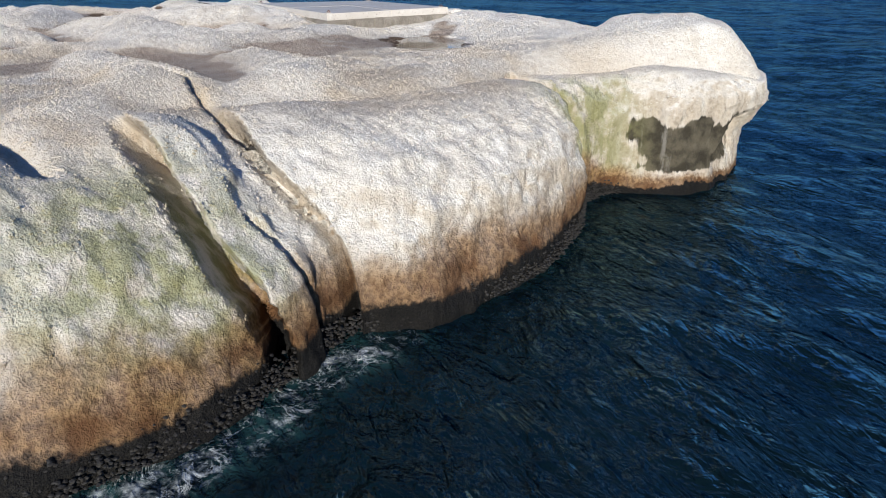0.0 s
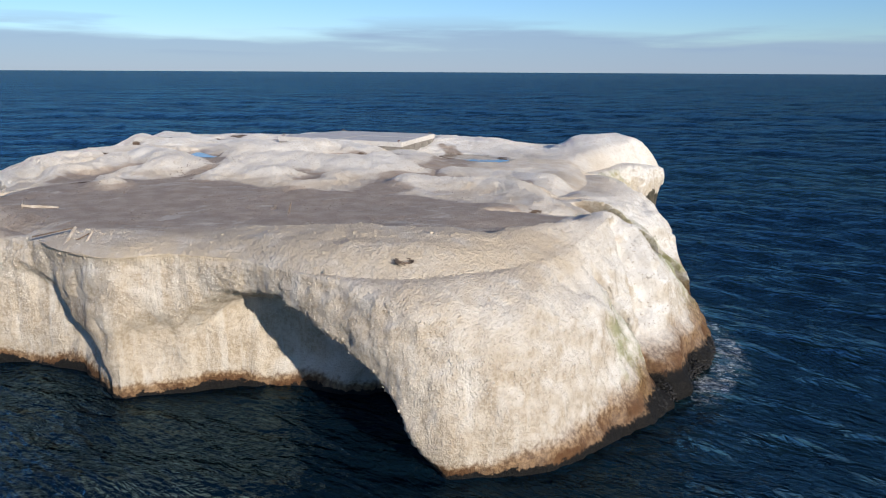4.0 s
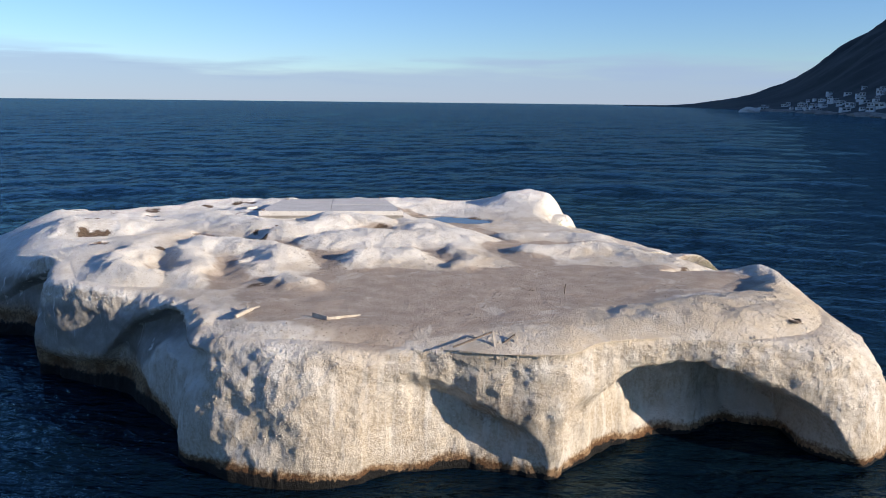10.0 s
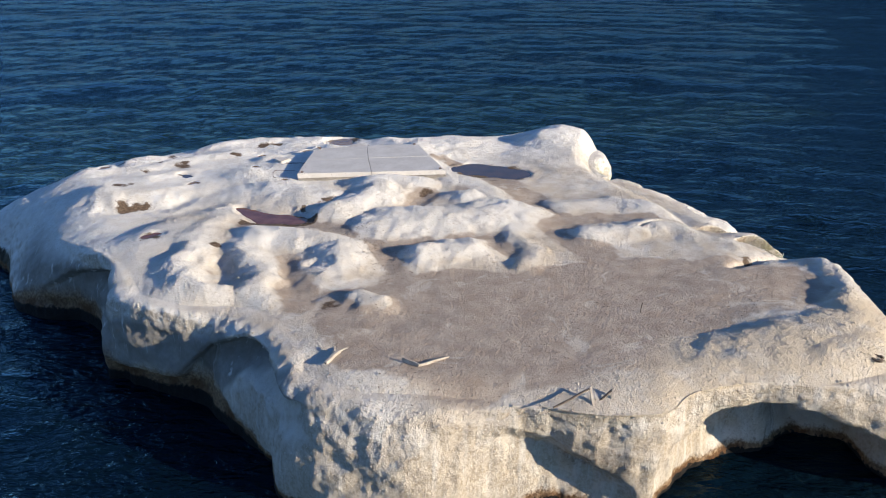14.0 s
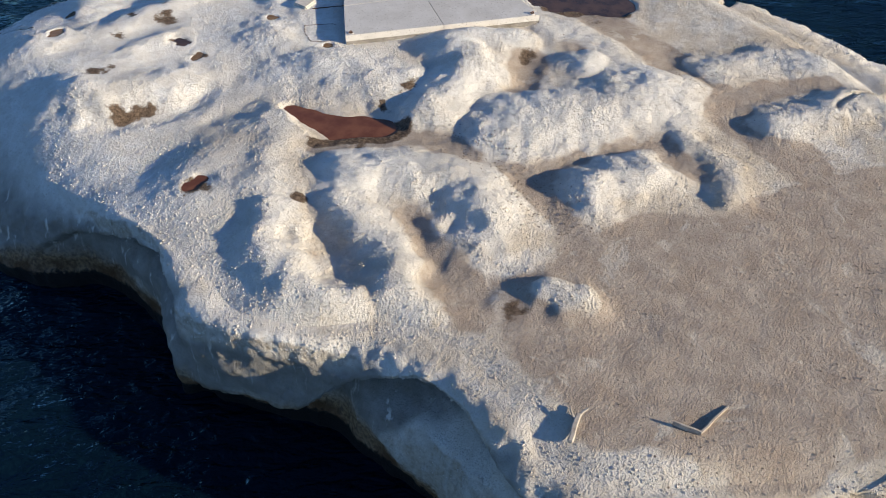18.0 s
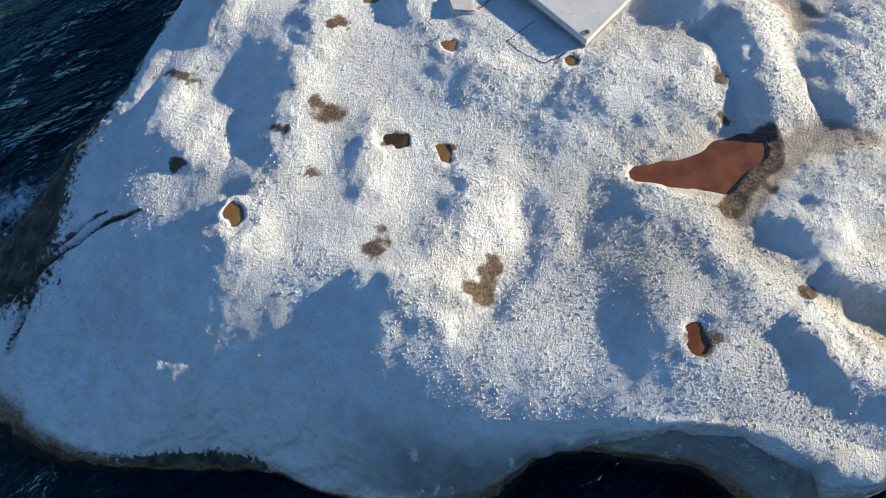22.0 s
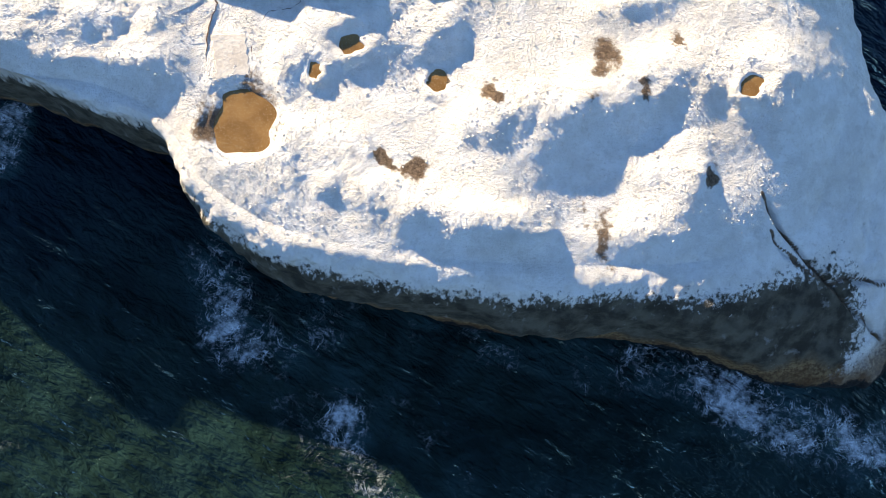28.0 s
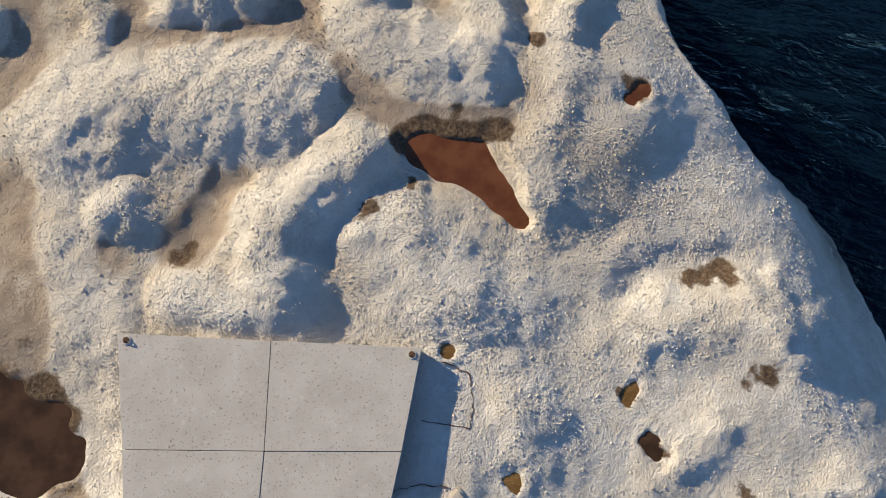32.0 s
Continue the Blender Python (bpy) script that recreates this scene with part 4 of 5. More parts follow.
MUD = [(-13.3, 52.6, 0.75), (-13.7, 50.0, 0.4), (-13.7, 48.5, 0.3), (-9.5, 45.8, 0.25), (-10.1, 53.3, 0.4), (-8.6, 52.8, 0.3),
       (-13.2, 57.3, 0.7), (-16.8, 46.2, 0.5), (-17.2, 49.3, 0.5), (-12.0, 39.9, 0.55), (-8.8, 41.3, 0.4), (-7.9, 55.3, 0.5),
       (-6.9, 55.1, 0.4), (-12.8, 31.0, 0.5), (-3.6, 40.8, 0.5), (4.6, 27.0, 0.5), (-15.6, 51.9, 0.3), (-14.5, 53.4, 0.3),
       (1.6, 44.2, 1.5), (2.6, 42.6, 1.3), (-16.4, 55.9, 0.35), (-2.9, 53.6, 1.2), (-17.4, 40.5, 0.6), (-15.1, 38.1, 0.35), (-17.6, 46.4, 0.45), (-13.2, 40.4, 0.4), (-10.3, 39.7, 0.5), (-10.2, 41.0, 0.3)]
island, STATIONS, SKIN, SKIN_N, SKIN_MASK = build_island()


def build_crust(count):
    """Crumbs of dried droppings and clods lying thick on the rock."""
    rng = np.random.RandomState(31)
    da, db = np.roll(SKIN, -1, 1) - SKIN, np.gradient(SKIN, axis=0)
    area = np.linalg.norm(np.cross(da, db), axis=-1)
    x, y, z = SKIN[..., 0], SKIN[..., 1], SKIN[..., 2]
    patchy = smooth(fbm(x * 0.8, y * 0.8, z * 0.8, 3), -0.7, 0.7)
    side = np.zeros_like(x)
    side[RINGS:] = 1.0
    keep = area * (0.25 + patchy) * (1 - 0.45 * side) * smooth(z, 1.1, 2.4) * (SKIN_MASK["mud"] < 0.35) * (SKIN_MASK["bare"] < 0.04) * (SKIN_MASK["grey"] < 0.3)
    keep = keep * np.where((y > 51) & (SKIN_N[..., 2] < 0.9), 0.6, 1.0) * (1 - 0.65 * smooth(y, 46.0, 52.0)) 
    keep = keep * smooth(SKIN_MASK["soil"], 0.40, 0.12) * (1 - 0.75 * SKIN_MASK["cream"])
    for pool in top.pools:
        k = np.nonzero(np.hypot(x - pool[0][0][0], y - pool[0][0][1]) < 5.0)
        keep[k] *= smooth(top.rho(x[k], y[k], pool), 1.1, 1.4)
    pick = rng.choice(keep.size, count, p=(keep / keep.sum()).ravel())
    at, up = SKIN.reshape(-1, 3)[pick], SKIN_N.reshape(-1, 3)[pick]
    slide = rng.normal(0, 0.05, (count, 3))
    at = at + slide - up * (slide * up).sum(1, keepdims=True)
    size = np.clip(0.0185 * np.exp(rng.normal(0, 0.42, count)), 0.008, 0.055)[:, None]
    ref = np.where(np.abs(up[:, :1]) < 0.8, np.array([[1.0, 0, 0]]), np.array([[0, 1.0, 0]]))
    t1 = np.cross(up, ref)
    t1 /= np.linalg.norm(t1, axis=1, keepdims=True)
    t2 = np.cross(up, t1)
    turn = rng.uniform(0, 6.28, (count, 1))
    a, b = t1 * np.cos(turn) + t2 * np.sin(turn), t2 * np.cos(turn) - t1 * np.sin(turn)
    ring = [a, 0.4 * a + 0.9 * b, -0.7 * a + 0.8 * b, -a - 0.1 * b, -0.5 * a - 0.9 * b, 0.6 * a - 0.8 * b]
    verts = [at + size * (v * rng.uniform(0.7, 1.35, (count, 1)) - 0.35 * up) for v in ring]
    verts += [at + size * (v * rng.uniform(0.35, 0.7, (count, 1)) + up * rng.uniform(0.25, 0.65, (count, 1))) for v in (ring[0], ring[2], ring[4])]
    V = np.stack(verts, 1).reshape(-1, 3)
    tri = np.array([(0, 1, 6), (1, 2, 7), (1, 7, 6), (2, 3, 7), (3, 4, 8), (3, 8, 7), (4, 5, 8), (5, 0, 6), (5, 6, 8), (6, 7, 8)])
    F = (np.arange(count)[:, None, None] * 9 + tri[None]).reshape(-1, 3)
    masks = {k: np.repeat(v.reshape(-1)[pick], 9) for k, v in SKIN_MASK.items()}
    me = mesh_of("guano_crumbs", V, F, ROCK, masks, False)
    tagged(new("guano_crumbs", me), "crumbs of dried bird droppings and soil strewn over the rock", "crumbs", kind="stuff")


build_crust(120000)


# ---------------------------------------------------------------- the sea
def build_sea():
    ang, rad = 900, 470
    a = np.linspace(0, 2 * math.pi, ang, endpoint=False)[None, :]
    r = 9.0 * (4900.0 / 9.0) ** (np.linspace(0, 1, rad)[:, None])
    x, y = -5.0 + r * np.sin(a), 40.0 + r * np.cos(a)
    cell = np.maximum(r * 2 * math.pi / ang, r * math.log(4900.0 / 9.0) / rad)
    z = np.zeros_like(x)
    rng = np.random.RandomState(4)
    for k in range(26):
        length = 1.6 * 1.16 ** k
        if length > 42:
            break
        head = radians(28 + rng.normal(0, 38))
        ph = rng.uniform(0, 6.28)
        kx, ky = math.sin(head) * 2 * math.pi / length, math.cos(head) * 2 * math.pi / length
        arg = x * kx + y * ky + ph + 0.9 * vnoise(x / (length * 1.7), y / (length * 1.7), x * 0 + k)
        crest = (1 - np.abs(np.sin(arg * 0.5))) * 2 - 0.73
        z += 0.0135 * length ** 0.55 * crest * smooth(length / cell, 2.5, 5.0)
    rim = STATIONS[::4]
    near = np.full(x.shape, 1e3)
    inner = np.where(r[:, 0] < 60)[0]
    fx, fy = rim[:, 3], rim[:, 4]
    for k in range(len(rim)):
        near[inner] = np.minimum(near[inner], np.hypot(x[inner] - fx[k], y[inner] - fy[k]))
    lee = smooth(near, 0.0, 5.0) * 0.6 + 0.4
    z *= lee
    # foam where the swell breaks: along the back, the far corner, and the foot of the right-hand rocks
    br1, _ = seg_dist(x, y, [(-7.5, 59.7), (-10, 60.4), (-13, 60.9), (-16.5, 61.6), (-19.5, 63.2), (-22, 64.4), (-25.5, 63)])
    br4, _ = seg_dist(x, y, [(-1.0, 56.9), (-1.4, 58.2), (-1.6, 60.0), (-2.9, 60.2)])
    br5, _ = seg_dist(x, y, [(-5.2, 62.4), (-5.6, 64.0), (-6.6, 65.0)])
    br6, _ = seg_dist(x, y, [(5.6, 51.9), (5.9, 53.4)])
    br2, _ = seg_dist(x, y, [(9.0, 21.8), (10.6, 24.6), (11.0, 27.2), (10.6, 29.6), (10.8, 31.3)])
    br3, _ = seg_dist(x, y, [(-4, 60), (-7, 65), (-12, 67)])
    foam = np.maximum.reduce([1.0 * smooth(br1, 2.3, 0.2) * (0.7 + 0.3 * smooth(x, -13.0, -17.0)), 1.0 * smooth(br4, 1.9, 0.2), 0.9 * smooth(br5, 1.5, 0.2), smooth(br6, 1.3, 0.3), 0.95 * smooth(br2, 1.3, 0.2), 0.55 * smooth(br3, 5.0, 1.0),
                              0.4 * smooth(near, 0.5, 0.1) * smooth(x, 4, 8), 0.34 * smooth(y, 50, 56) * smooth(near, 34, 6)])
    P = np.stack([x, y, z], -1).reshape(-1, 3)
    opn = (smooth(near, 6, 30) * np.ones_like(x)).ravel()
    # murky green water at the back; the x term paints the sunlit side lighter
    murk_and_light = np.maximum(smooth(x, -6.0, 10.0) * 0.30, smooth(y, 52.0, 60.0)) * (0.35 + 0.65 * smooth(near, 90.0, 30.0))
    me = mesh_of("sea", P, grid_faces(rad, ang, True), SEA, {"foam": foam.ravel(), "open": opn, "murk_and_light": murk_and_light.ravel()})
    return tagged(new("sea", me), "dark blue wind-rippled sea reaching to the horizon", "sea", kind="structure")


build_sea()


# ---------------------------------------------------------------- mountain and far shore
def ridge_height(az, dist):
    """Height of the coast at a compass bearing (degrees) and a distance."""
    # bearings past 60 stay unseen; crest raised there to shade slope and houses
    crest = np.interp(az, [41.5, 44.8, 48.3, 51, 53.6, 55.4, 60, 70, 85, 100, 115, 127, 130], [0, 8, 40, 95, 190, 260, 380, 560, 720, 820, 860, 800, 500])
    shore = np.interp(az, [40, 44, 48, 52, 57, 62, 75, 95, 130], [3300, 2500, 1500, 1120, 760, 640, 660, 680, 700])
    reach = np.interp(az, [40, 44, 50, 60, 90, 105, 130], [500, 900, 1700, 2000, 1900, 1500, 1500])
    q = (dist - shore) / reach
    up = np.where(q < 0.35, 0.42 * q, 0.147 + 0.853 * ((np.clip(q, 0.35, 1.2) - 0.35) / 0.65) ** 1.15)
    return crest * np.clip(up, -0.05, 1.02), shore, q


def build_mountain():
    az = np.linspace(40, 130, 400)[None, :]
    q = np.linspace(-0.03, 1.25, 150)[:, None]
    shore = ridge_height(az, 1000.0)[1]
    reach = np.interp(az, [40, 44, 50, 60, 90, 105, 130], [500, 900, 1700, 2000, 1900, 1500, 1500])
    dist = shore + q * reach
    h = ridge_height(az, dist)[0]
    x, y = dist * np.sin(np.radians(az)), dist * np.cos(np.radians(az))
    rough = fbm(x * 0.006, y * 0.006, x * 0, 5)
    h = h + rough * (2 + 0.09 * np.clip(h, 0, 500)) * smooth(q, 0.0, 0.2) + 1.5 * smooth(q, -0.02, 0.01) - 1.0
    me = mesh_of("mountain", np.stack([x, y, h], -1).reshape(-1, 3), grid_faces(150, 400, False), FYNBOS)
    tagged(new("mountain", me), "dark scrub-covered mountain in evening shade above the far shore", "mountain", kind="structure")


build_mountain()


# ---------------------------------------------------------------- the pools
def ground(x, y):
    return float(top.z(np.array([x]), np.array([y]))[0])


def puddle(index, material, label, name="puddle"):
    """A sheet of water whose edge is where the hollow's bank rises through it."""
    pool = top.pools[index]
    line, radii, level, wall = pool
    xs, ys, r = [p[0] for p in line], [p[1] for p in line], 1.5 * max(radii)
    near = top.rho(SKIN[:RINGS, :, 0], SKIN[:RINGS, :, 1], pool) < 1.0
    level = level - 0.02 if max(radii) > 0.5 else min(level, float(np.percentile(SKIN[:RINGS, :, 2][near], 30)) + 0.035)
    step = max(radii) / 12
    gx, gy = np.meshgrid(np.arange(min(xs) - r, max(xs) + r, step), np.arange(min(ys) - r, max(ys) + r, step))
    mid = top.rho(gx[:-1, :-1] + step / 2, gy[:-1, :-1] + step / 2, pool) < 1.22
    quads = grid_faces(gx.shape[0], gx.shape[1], False)[mid.ravel()]
    used, index_of = np.unique(quads, return_inverse=True)
    flat = np.stack([gx.ravel(), gy.ravel(), np.full(gx.size, level)], 1)[used] - np.array([xs[0], ys[0], level])
    ob = new(name, mesh_of(name, flat, index_of.reshape(-1, 4), material))
    ob.location = (xs[0], ys[0], level)
    return tagged(ob, label, "puddle", "pools of standing water")


puddle(0, RED_WATER, "long shallow pool of red-brown water between the white mounds")
puddle(1, DARK_WATER, "dark muddy pool reflecting the sky beside the slab")
puddle(2, RED_WATER, "small red-brown puddle near the cliff edge")
puddle(3, TAN_WATER, "round ochre puddle with froth at the end of the ramp")
for k in range(4, 9):
    puddle(k, TAN_WATER, "small round ochre puddle in the white crust")
for k in range(9, 12):
    puddle(k, TAN_WATER if k != 10 else DARK_WATER, "small brown puddle in the white crust")


# ---------------------------------------------------------------- the slab
def prism(corners, z0, z1, bevel=0.02):
    """A bevelled block over a plan of corners."""
    bm = bmesh.new()
    lo = [bm.verts.new((x, y, z0)) for x, y in corners]
    hi = [bm.verts.new((x, y, z1)) for x, y in corners]
    n = len(corners)
    bm.faces.new(hi)
    bm.faces.new(lo[::-1])
    for k in range(n):
        bm.faces.new((lo[k], lo[(k + 1) % n], hi[(k + 1) % n], hi[k]))
    bmesh.ops.recalc_face_normals(bm, faces=bm.faces)
    if bevel:
        bmesh.ops.bevel(bm, geom=list(bm.edges), offset=bevel, segments=2, affect="EDGES")
    return bm


def ring_bolt(parent, x, y, z):
    """A socket in the concrete with a bent lifting ring."""
    bm = bmesh.new()
    bmesh.ops.create_cone(bm, cap_ends=True, segments=20, radius1=0.13, radius2=0.12, depth=0.03, matrix=Matrix.Translation((x, y, z + 0.008)))
    socket = part("socket", bm, CONCRETE, parent, "round raised socket of paler concrete")
    bm = bmesh.new()
    bmesh.ops.create_cone(bm, cap_ends=True, segments=16, radius1=0.085, radius2=0.085, depth=0.02, matrix=Matrix.Translation((x, y, z + 0.018)))
    part("recess", bm, RUST, socket, "dark rusty recess")
    bm = bmesh.new()
    turns, tube = 16, 8
    for k in range(turns):
        q = math.pi * (k / (turns - 1))
        for j in range(tube):
            p = 2 * math.pi * j / tube
            r = 0.07 + 0.016 * math.cos(p)
            bm.verts.new((x + r * math.cos(q), y + 0.016 * math.sin(p), z + 0.02 + r * math.sin(q)))
    bm.verts.ensure_lookup_table()
    for k in range(turns - 1):
        for j in range(tube):
            bm.faces.new([bm.verts[i] for i in (k * tube + j, k * tube + (j + 1) % tube, (k + 1) * tube + (j + 1) % tube, (k + 1) * tube + j)])
    part("lifting_ring", bm, RUST, socket, "rusted iron lifting ring")


SLAB = [Vector(c) for c in ((-1.51, 42.48), (-8.89, 45.53), (-6.11, 50.14), (-0.2, 48.29))]
SLAB_MID, SLAB_TOP = Vector((-4.24, 46.66)), 4.98


def build_slab():
    slab = tagged(new("concrete_slab"), "pale weathered four-panel concrete slab with cracked joints, set on the rock", "slab")
    inner = [SLAB_MID + (c - SLAB_MID) * 0.992 for c in SLAB]
    part("footing", prism([tuple(c) for c in inner], 3.6, SLAB_TOP - 0.24, 0.01), SHADED_CONCRETE, slab, "stained concrete footing")
    mids = [(SLAB[k] + SLAB[(k + 1) % 4]) / 2 for k in range(4)]
    mids = [m + (SLAB_MID - (mids[k] + mids[(k + 2) % 4]) / 2) * 0.4 for k, m in enumerate(mids)]
    for k in range(4):
        quad = [SLAB[k], mids[k], SLAB_MID, mids[k - 1]]
        c = sum(quad, Vector((0, 0))) / 4
        quad = [q + (c - q).normalized() * 0.009 for q in quad]
        lift = (0.0, 0.006, 0.003, 0.008)[k]
        part("panel", prism([tuple(q) for q in quad], SLAB_TOP - 0.25, SLAB_TOP + lift, 0.01), CONCRETE, slab)
    for c in SLAB:
        p = c + (SLAB_MID - c).normalized() * 0.32
        ring_bolt(slab, p.x, p.y, SLAB_TOP)
    # board marks on the two tall sides
    for a, b in ((SLAB[3], SLAB[0]), (SLAB[2], SLAB[3])):
        d = (b - a)
        out = Vector((-d.y, d.x)).normalized()
        if out.dot(SLAB_MID - a) > 0:
            out = -out
        n = 14
        for k in range(n):
            p, q = a + d * ((k + 0.06) / n), a + d * ((k + 0.94) / n)
            off = 0.012 + 0.01 * ((k * 7) % 3)
            bm = prism([tuple(p), tuple(q), tuple(q + out * off), tuple(p + out * off)], 3.7, SLAB_TOP - 0.27 - 0.02 * ((k * 5) % 4), 0.004)
            part("form_board_mark", bm, SHADED_CONCRETE, slab, "dark stained board mark")


build_slab()


def build_ramp():
    ramp = tagged(new("concrete_apron"), "cracked concrete apron running down from the slab to a ramp", "apron")
    cols, rows = 14, 26
    for name, spine, half, label in (("ramp", [(-2.62, 51.2), (-2.72, 52.2), (-2.75, 53.15)], 0.55, "pale smooth ramp end"),):
        bm, grid = bmesh.new(), []
        for k in range(rows):
            q = k / (rows - 1) * (len(spine) - 1)
            a = min(int(q), len(spine) - 2)
            cx = spine[a][0] + (spine[a + 1][0] - spine[a][0]) * (q - a)
            cy = spine[a][1] + (spine[a + 1][1] - spine[a][1]) * (q - a)
            end = half * (1 - 0.35 * max(0.0, k / (rows - 1) - 0.8) / 0.2)
            line = []
            for c in range(cols):
                w = end * (2 * c / (cols - 1) - 1) + 0.03 * math.sin(k * 1.7 + c)
                drop = 0.10 if c in (0, cols - 1) or k in (0, rows - 1) else 0.0
                line.append(bm.verts.new((cx + w, cy + 0.02 * math.sin(c * 2.3), ground(cx + w, cy) + 0.035 - drop)))
            grid.append(line)
        for a, b in zip(grid, grid[1:]):
            for c in range(cols - 1):
                bm.faces.new((a[c], a[c + 1], b[c + 1], b[c]))
        bmesh.ops.recalc_face_normals(bm, faces=bm.faces)
        part(name, bm, PLASTER, ramp, label)
    part("step", prism([(-7.85, 49.55), (-8.6, 49.15), (-8.78, 49.9), (-8.2, 50.3)], 4.2, 4.70, 0.06), PLASTER, ramp, "pale crusted concrete step block")
    rng = random.Random(5)
    # cracks as dark ribbons; the colour stands for the shade inside them
    for pts in ([(-2.2, 48.9), (-2.1, 49.7), (-2.35, 50.3), (-2.05, 51.1), (-2.0, 52.3)], [(-5.0, 50.2), (-4.6, 50.5), (-3.8, 50.6), (-3.3, 51.3), (-3.25, 52.4)],
                [(-7.0, 48.7), (-7.7, 48.8), (-8.4, 49.1)], [(-9.3, 46.0), (-9.9, 46.6), (-9.7, 47.3), (-9.4, 47.9), (-8.1, 47.2)]):
        bm = bmesh.new()
        fine = []
        for k in range(len(pts) - 1):
            for j in range(8):
                q = j / 8
                fine.append((pts[k][0] * (1 - q) + pts[k + 1][0] * q + rng.uniform(-0.03, 0.03), pts[k][1] * (1 - q) + pts[k + 1][1] * q + rng.uniform(-0.03, 0.03)))
        rib = []
        for x, y in fine:
            w = rng.uniform(0.012, 0.04)
            rib.append((bm.verts.new((x, y, ground(x, y) + 0.012)), bm.verts.new((x + w, y + w * 0.6, ground(x + w, y) + 0.012)), bm.verts.new((x + w / 2, y + w * 0.3, ground(x, y) - 0.05))))
        for (a, b, c), (d, e, f) in zip(rib, rib[1:]):
            bm.faces.new((a, b, e, d))
            bm.faces.new((b, c, f, e))
            bm.faces.new((c, a, d, f))
        part("shade_dark_crack", bm, RUST, ramp, "crack filled with dark dirt")


build_ramp()


# ---------------------------------------------------------------- driftwood, iron, stones
def skin_z(x, y):
    """Height of the finished rock surface at a spot on the top."""
    near = np.argmin(np.hypot(SKIN[:RINGS, :, 0] - x, SKIN[:RINGS, :, 1] - y))
    return float(SKIN[:RINGS, :, 2].ravel()[near])


def beam(bm, a, b, w, t, twist=0.0):
    """A worn four-sided bar from a to b."""
    a, b = Vector(a), Vector(b)
    d = (b - a).normalized()
    side = d.cross(Vector((0, 0, 1)))
    side = side.normalized() if side.length > 0.05 else Vector((1, 0, 0))
    up = side.cross(d)
    rings = []
    for k in range(5):
        p = a.lerp(b, k / 4) + side * 0.012 * math.sin(k * 2.1 + twist)
        s = 1.0 - 0.12 * abs(k - 2) / 2
        rings.append([bm.verts.new(p + side * (w * s * i) + up * (t * s * j)) for i, j in ((-.5, -.5), (.5, -.5), (.5, .5), (-.5, .5))])
    for r, q in zip(rings, rings[1:]):
        for k in range(4):
            bm.faces.new((r[k], r[(k + 1) % 4], q[(k + 1) % 4], q[k]))
    bm.faces.new(rings[0][::-1])
    bm.faces.new(rings[-1])


def build_debris():
    frame_ob = tagged(new("broken_timber_frame"), "broken weathered timber frame stuck upright in the cliff edge", "timber frame")
    for name, a, b, w in (("upright", (-8.3, 21.25, 3.8), (-8.12, 21.85, 4.44), 0.07), ("upright", (-7.75, 21.2, 3.8), (-7.5, 21.55, 4.38), 0.065),
                          ("brace", (-8.12, 21.85, 4.42), (-9.4, 21.9, 4.12), 0.06), ("brace", (-7.5, 21.55, 4.36), (-8.02, 21.55, 4.1), 0.055)):
        bm = bmesh.new()
        beam(bm, a, b, w, w * 0.7)
        part(name, bm, DARKWOOD if name == "brace" else WOOD, frame_ob)
    # a bent board and its stub standing out of the soil
    plank = tagged(new("bent_plank"), "pale bent plank lying half buried in the soil flat", "plank")
    for name, a, b, w, t in (("board", (-11.9, 25.6, 4.33), (-10.75, 25.72, 4.26), 0.045, 0.09), ("stub", (-11.9, 25.6, 4.33), (-12.2, 26.15, 4.36), 0.045, 0.15)):
        bm = bmesh.new()
        beam(bm, a, b, w, t)
        part(name, bm, WOOD, plank)
    log_z = skin_z(-14.1, 27.4) + 0.04
    log = tagged(new("driftwood_log"), "bleached broken driftwood log on the cliff edge", "log")
    for name, a, b, w in (("trunk", (-14.4, 27.2, log_z), (-13.75, 27.6, log_z + 0.1), 0.14), ("snag", (-13.8, 27.57, log_z + 0.09), (-13.5, 27.55, log_z + 0.17), 0.06), ("snag", (-13.95, 27.48, log_z + 0.08), (-13.85, 27.8, log_z + 0.18), 0.05)):
        bm = bmesh.new()
        beam(bm, a, b, w, w * 0.9)
        bmesh.ops.bevel(bm, geom=list(bm.edges), offset=w * 0.18, segments=1, affect="EDGES")
        part(name, bm, WOOD, log)
    pole = tagged(new("thin_stick"), "thin dark stick standing in the soil flat", "stick")
    bm = bmesh.new()
    beam(bm, (-3.1, 25.2, ground(-3.1, 25.2) - 0.1), (-3.0, 25.25, ground(-3.1, 25.2) + 0.38), 0.025, 0.025)
    part("shaft", bm, DARKWOOD, pole)
    nest = tagged(new("twig_nest"), "small ragged nest of dark twigs on the cream rim", "nest")
    rng = random.Random(9)
    z0 = skin_z(1.24, 18.95)
    for k in range(26):
        q, r = rng.uniform(0, 6.28), rng.uniform(0.12, 0.24)
        bm = bmesh.new()
        x, y = 1.24 + r * math.cos(q), 18.95 + r * math.sin(q)
        beam(bm, (x - 0.13 * math.sin(q), y + 0.13 * math.cos(q), z0 + rng.uniform(0, 0.06)), (x + 0.13 * math.sin(q), y - 0.13 * math.cos(q), z0 + rng.uniform(0.02, 0.1)), 0.022, 0.022)
        part("twig", bm, DARKWOOD, nest)


build_debris()


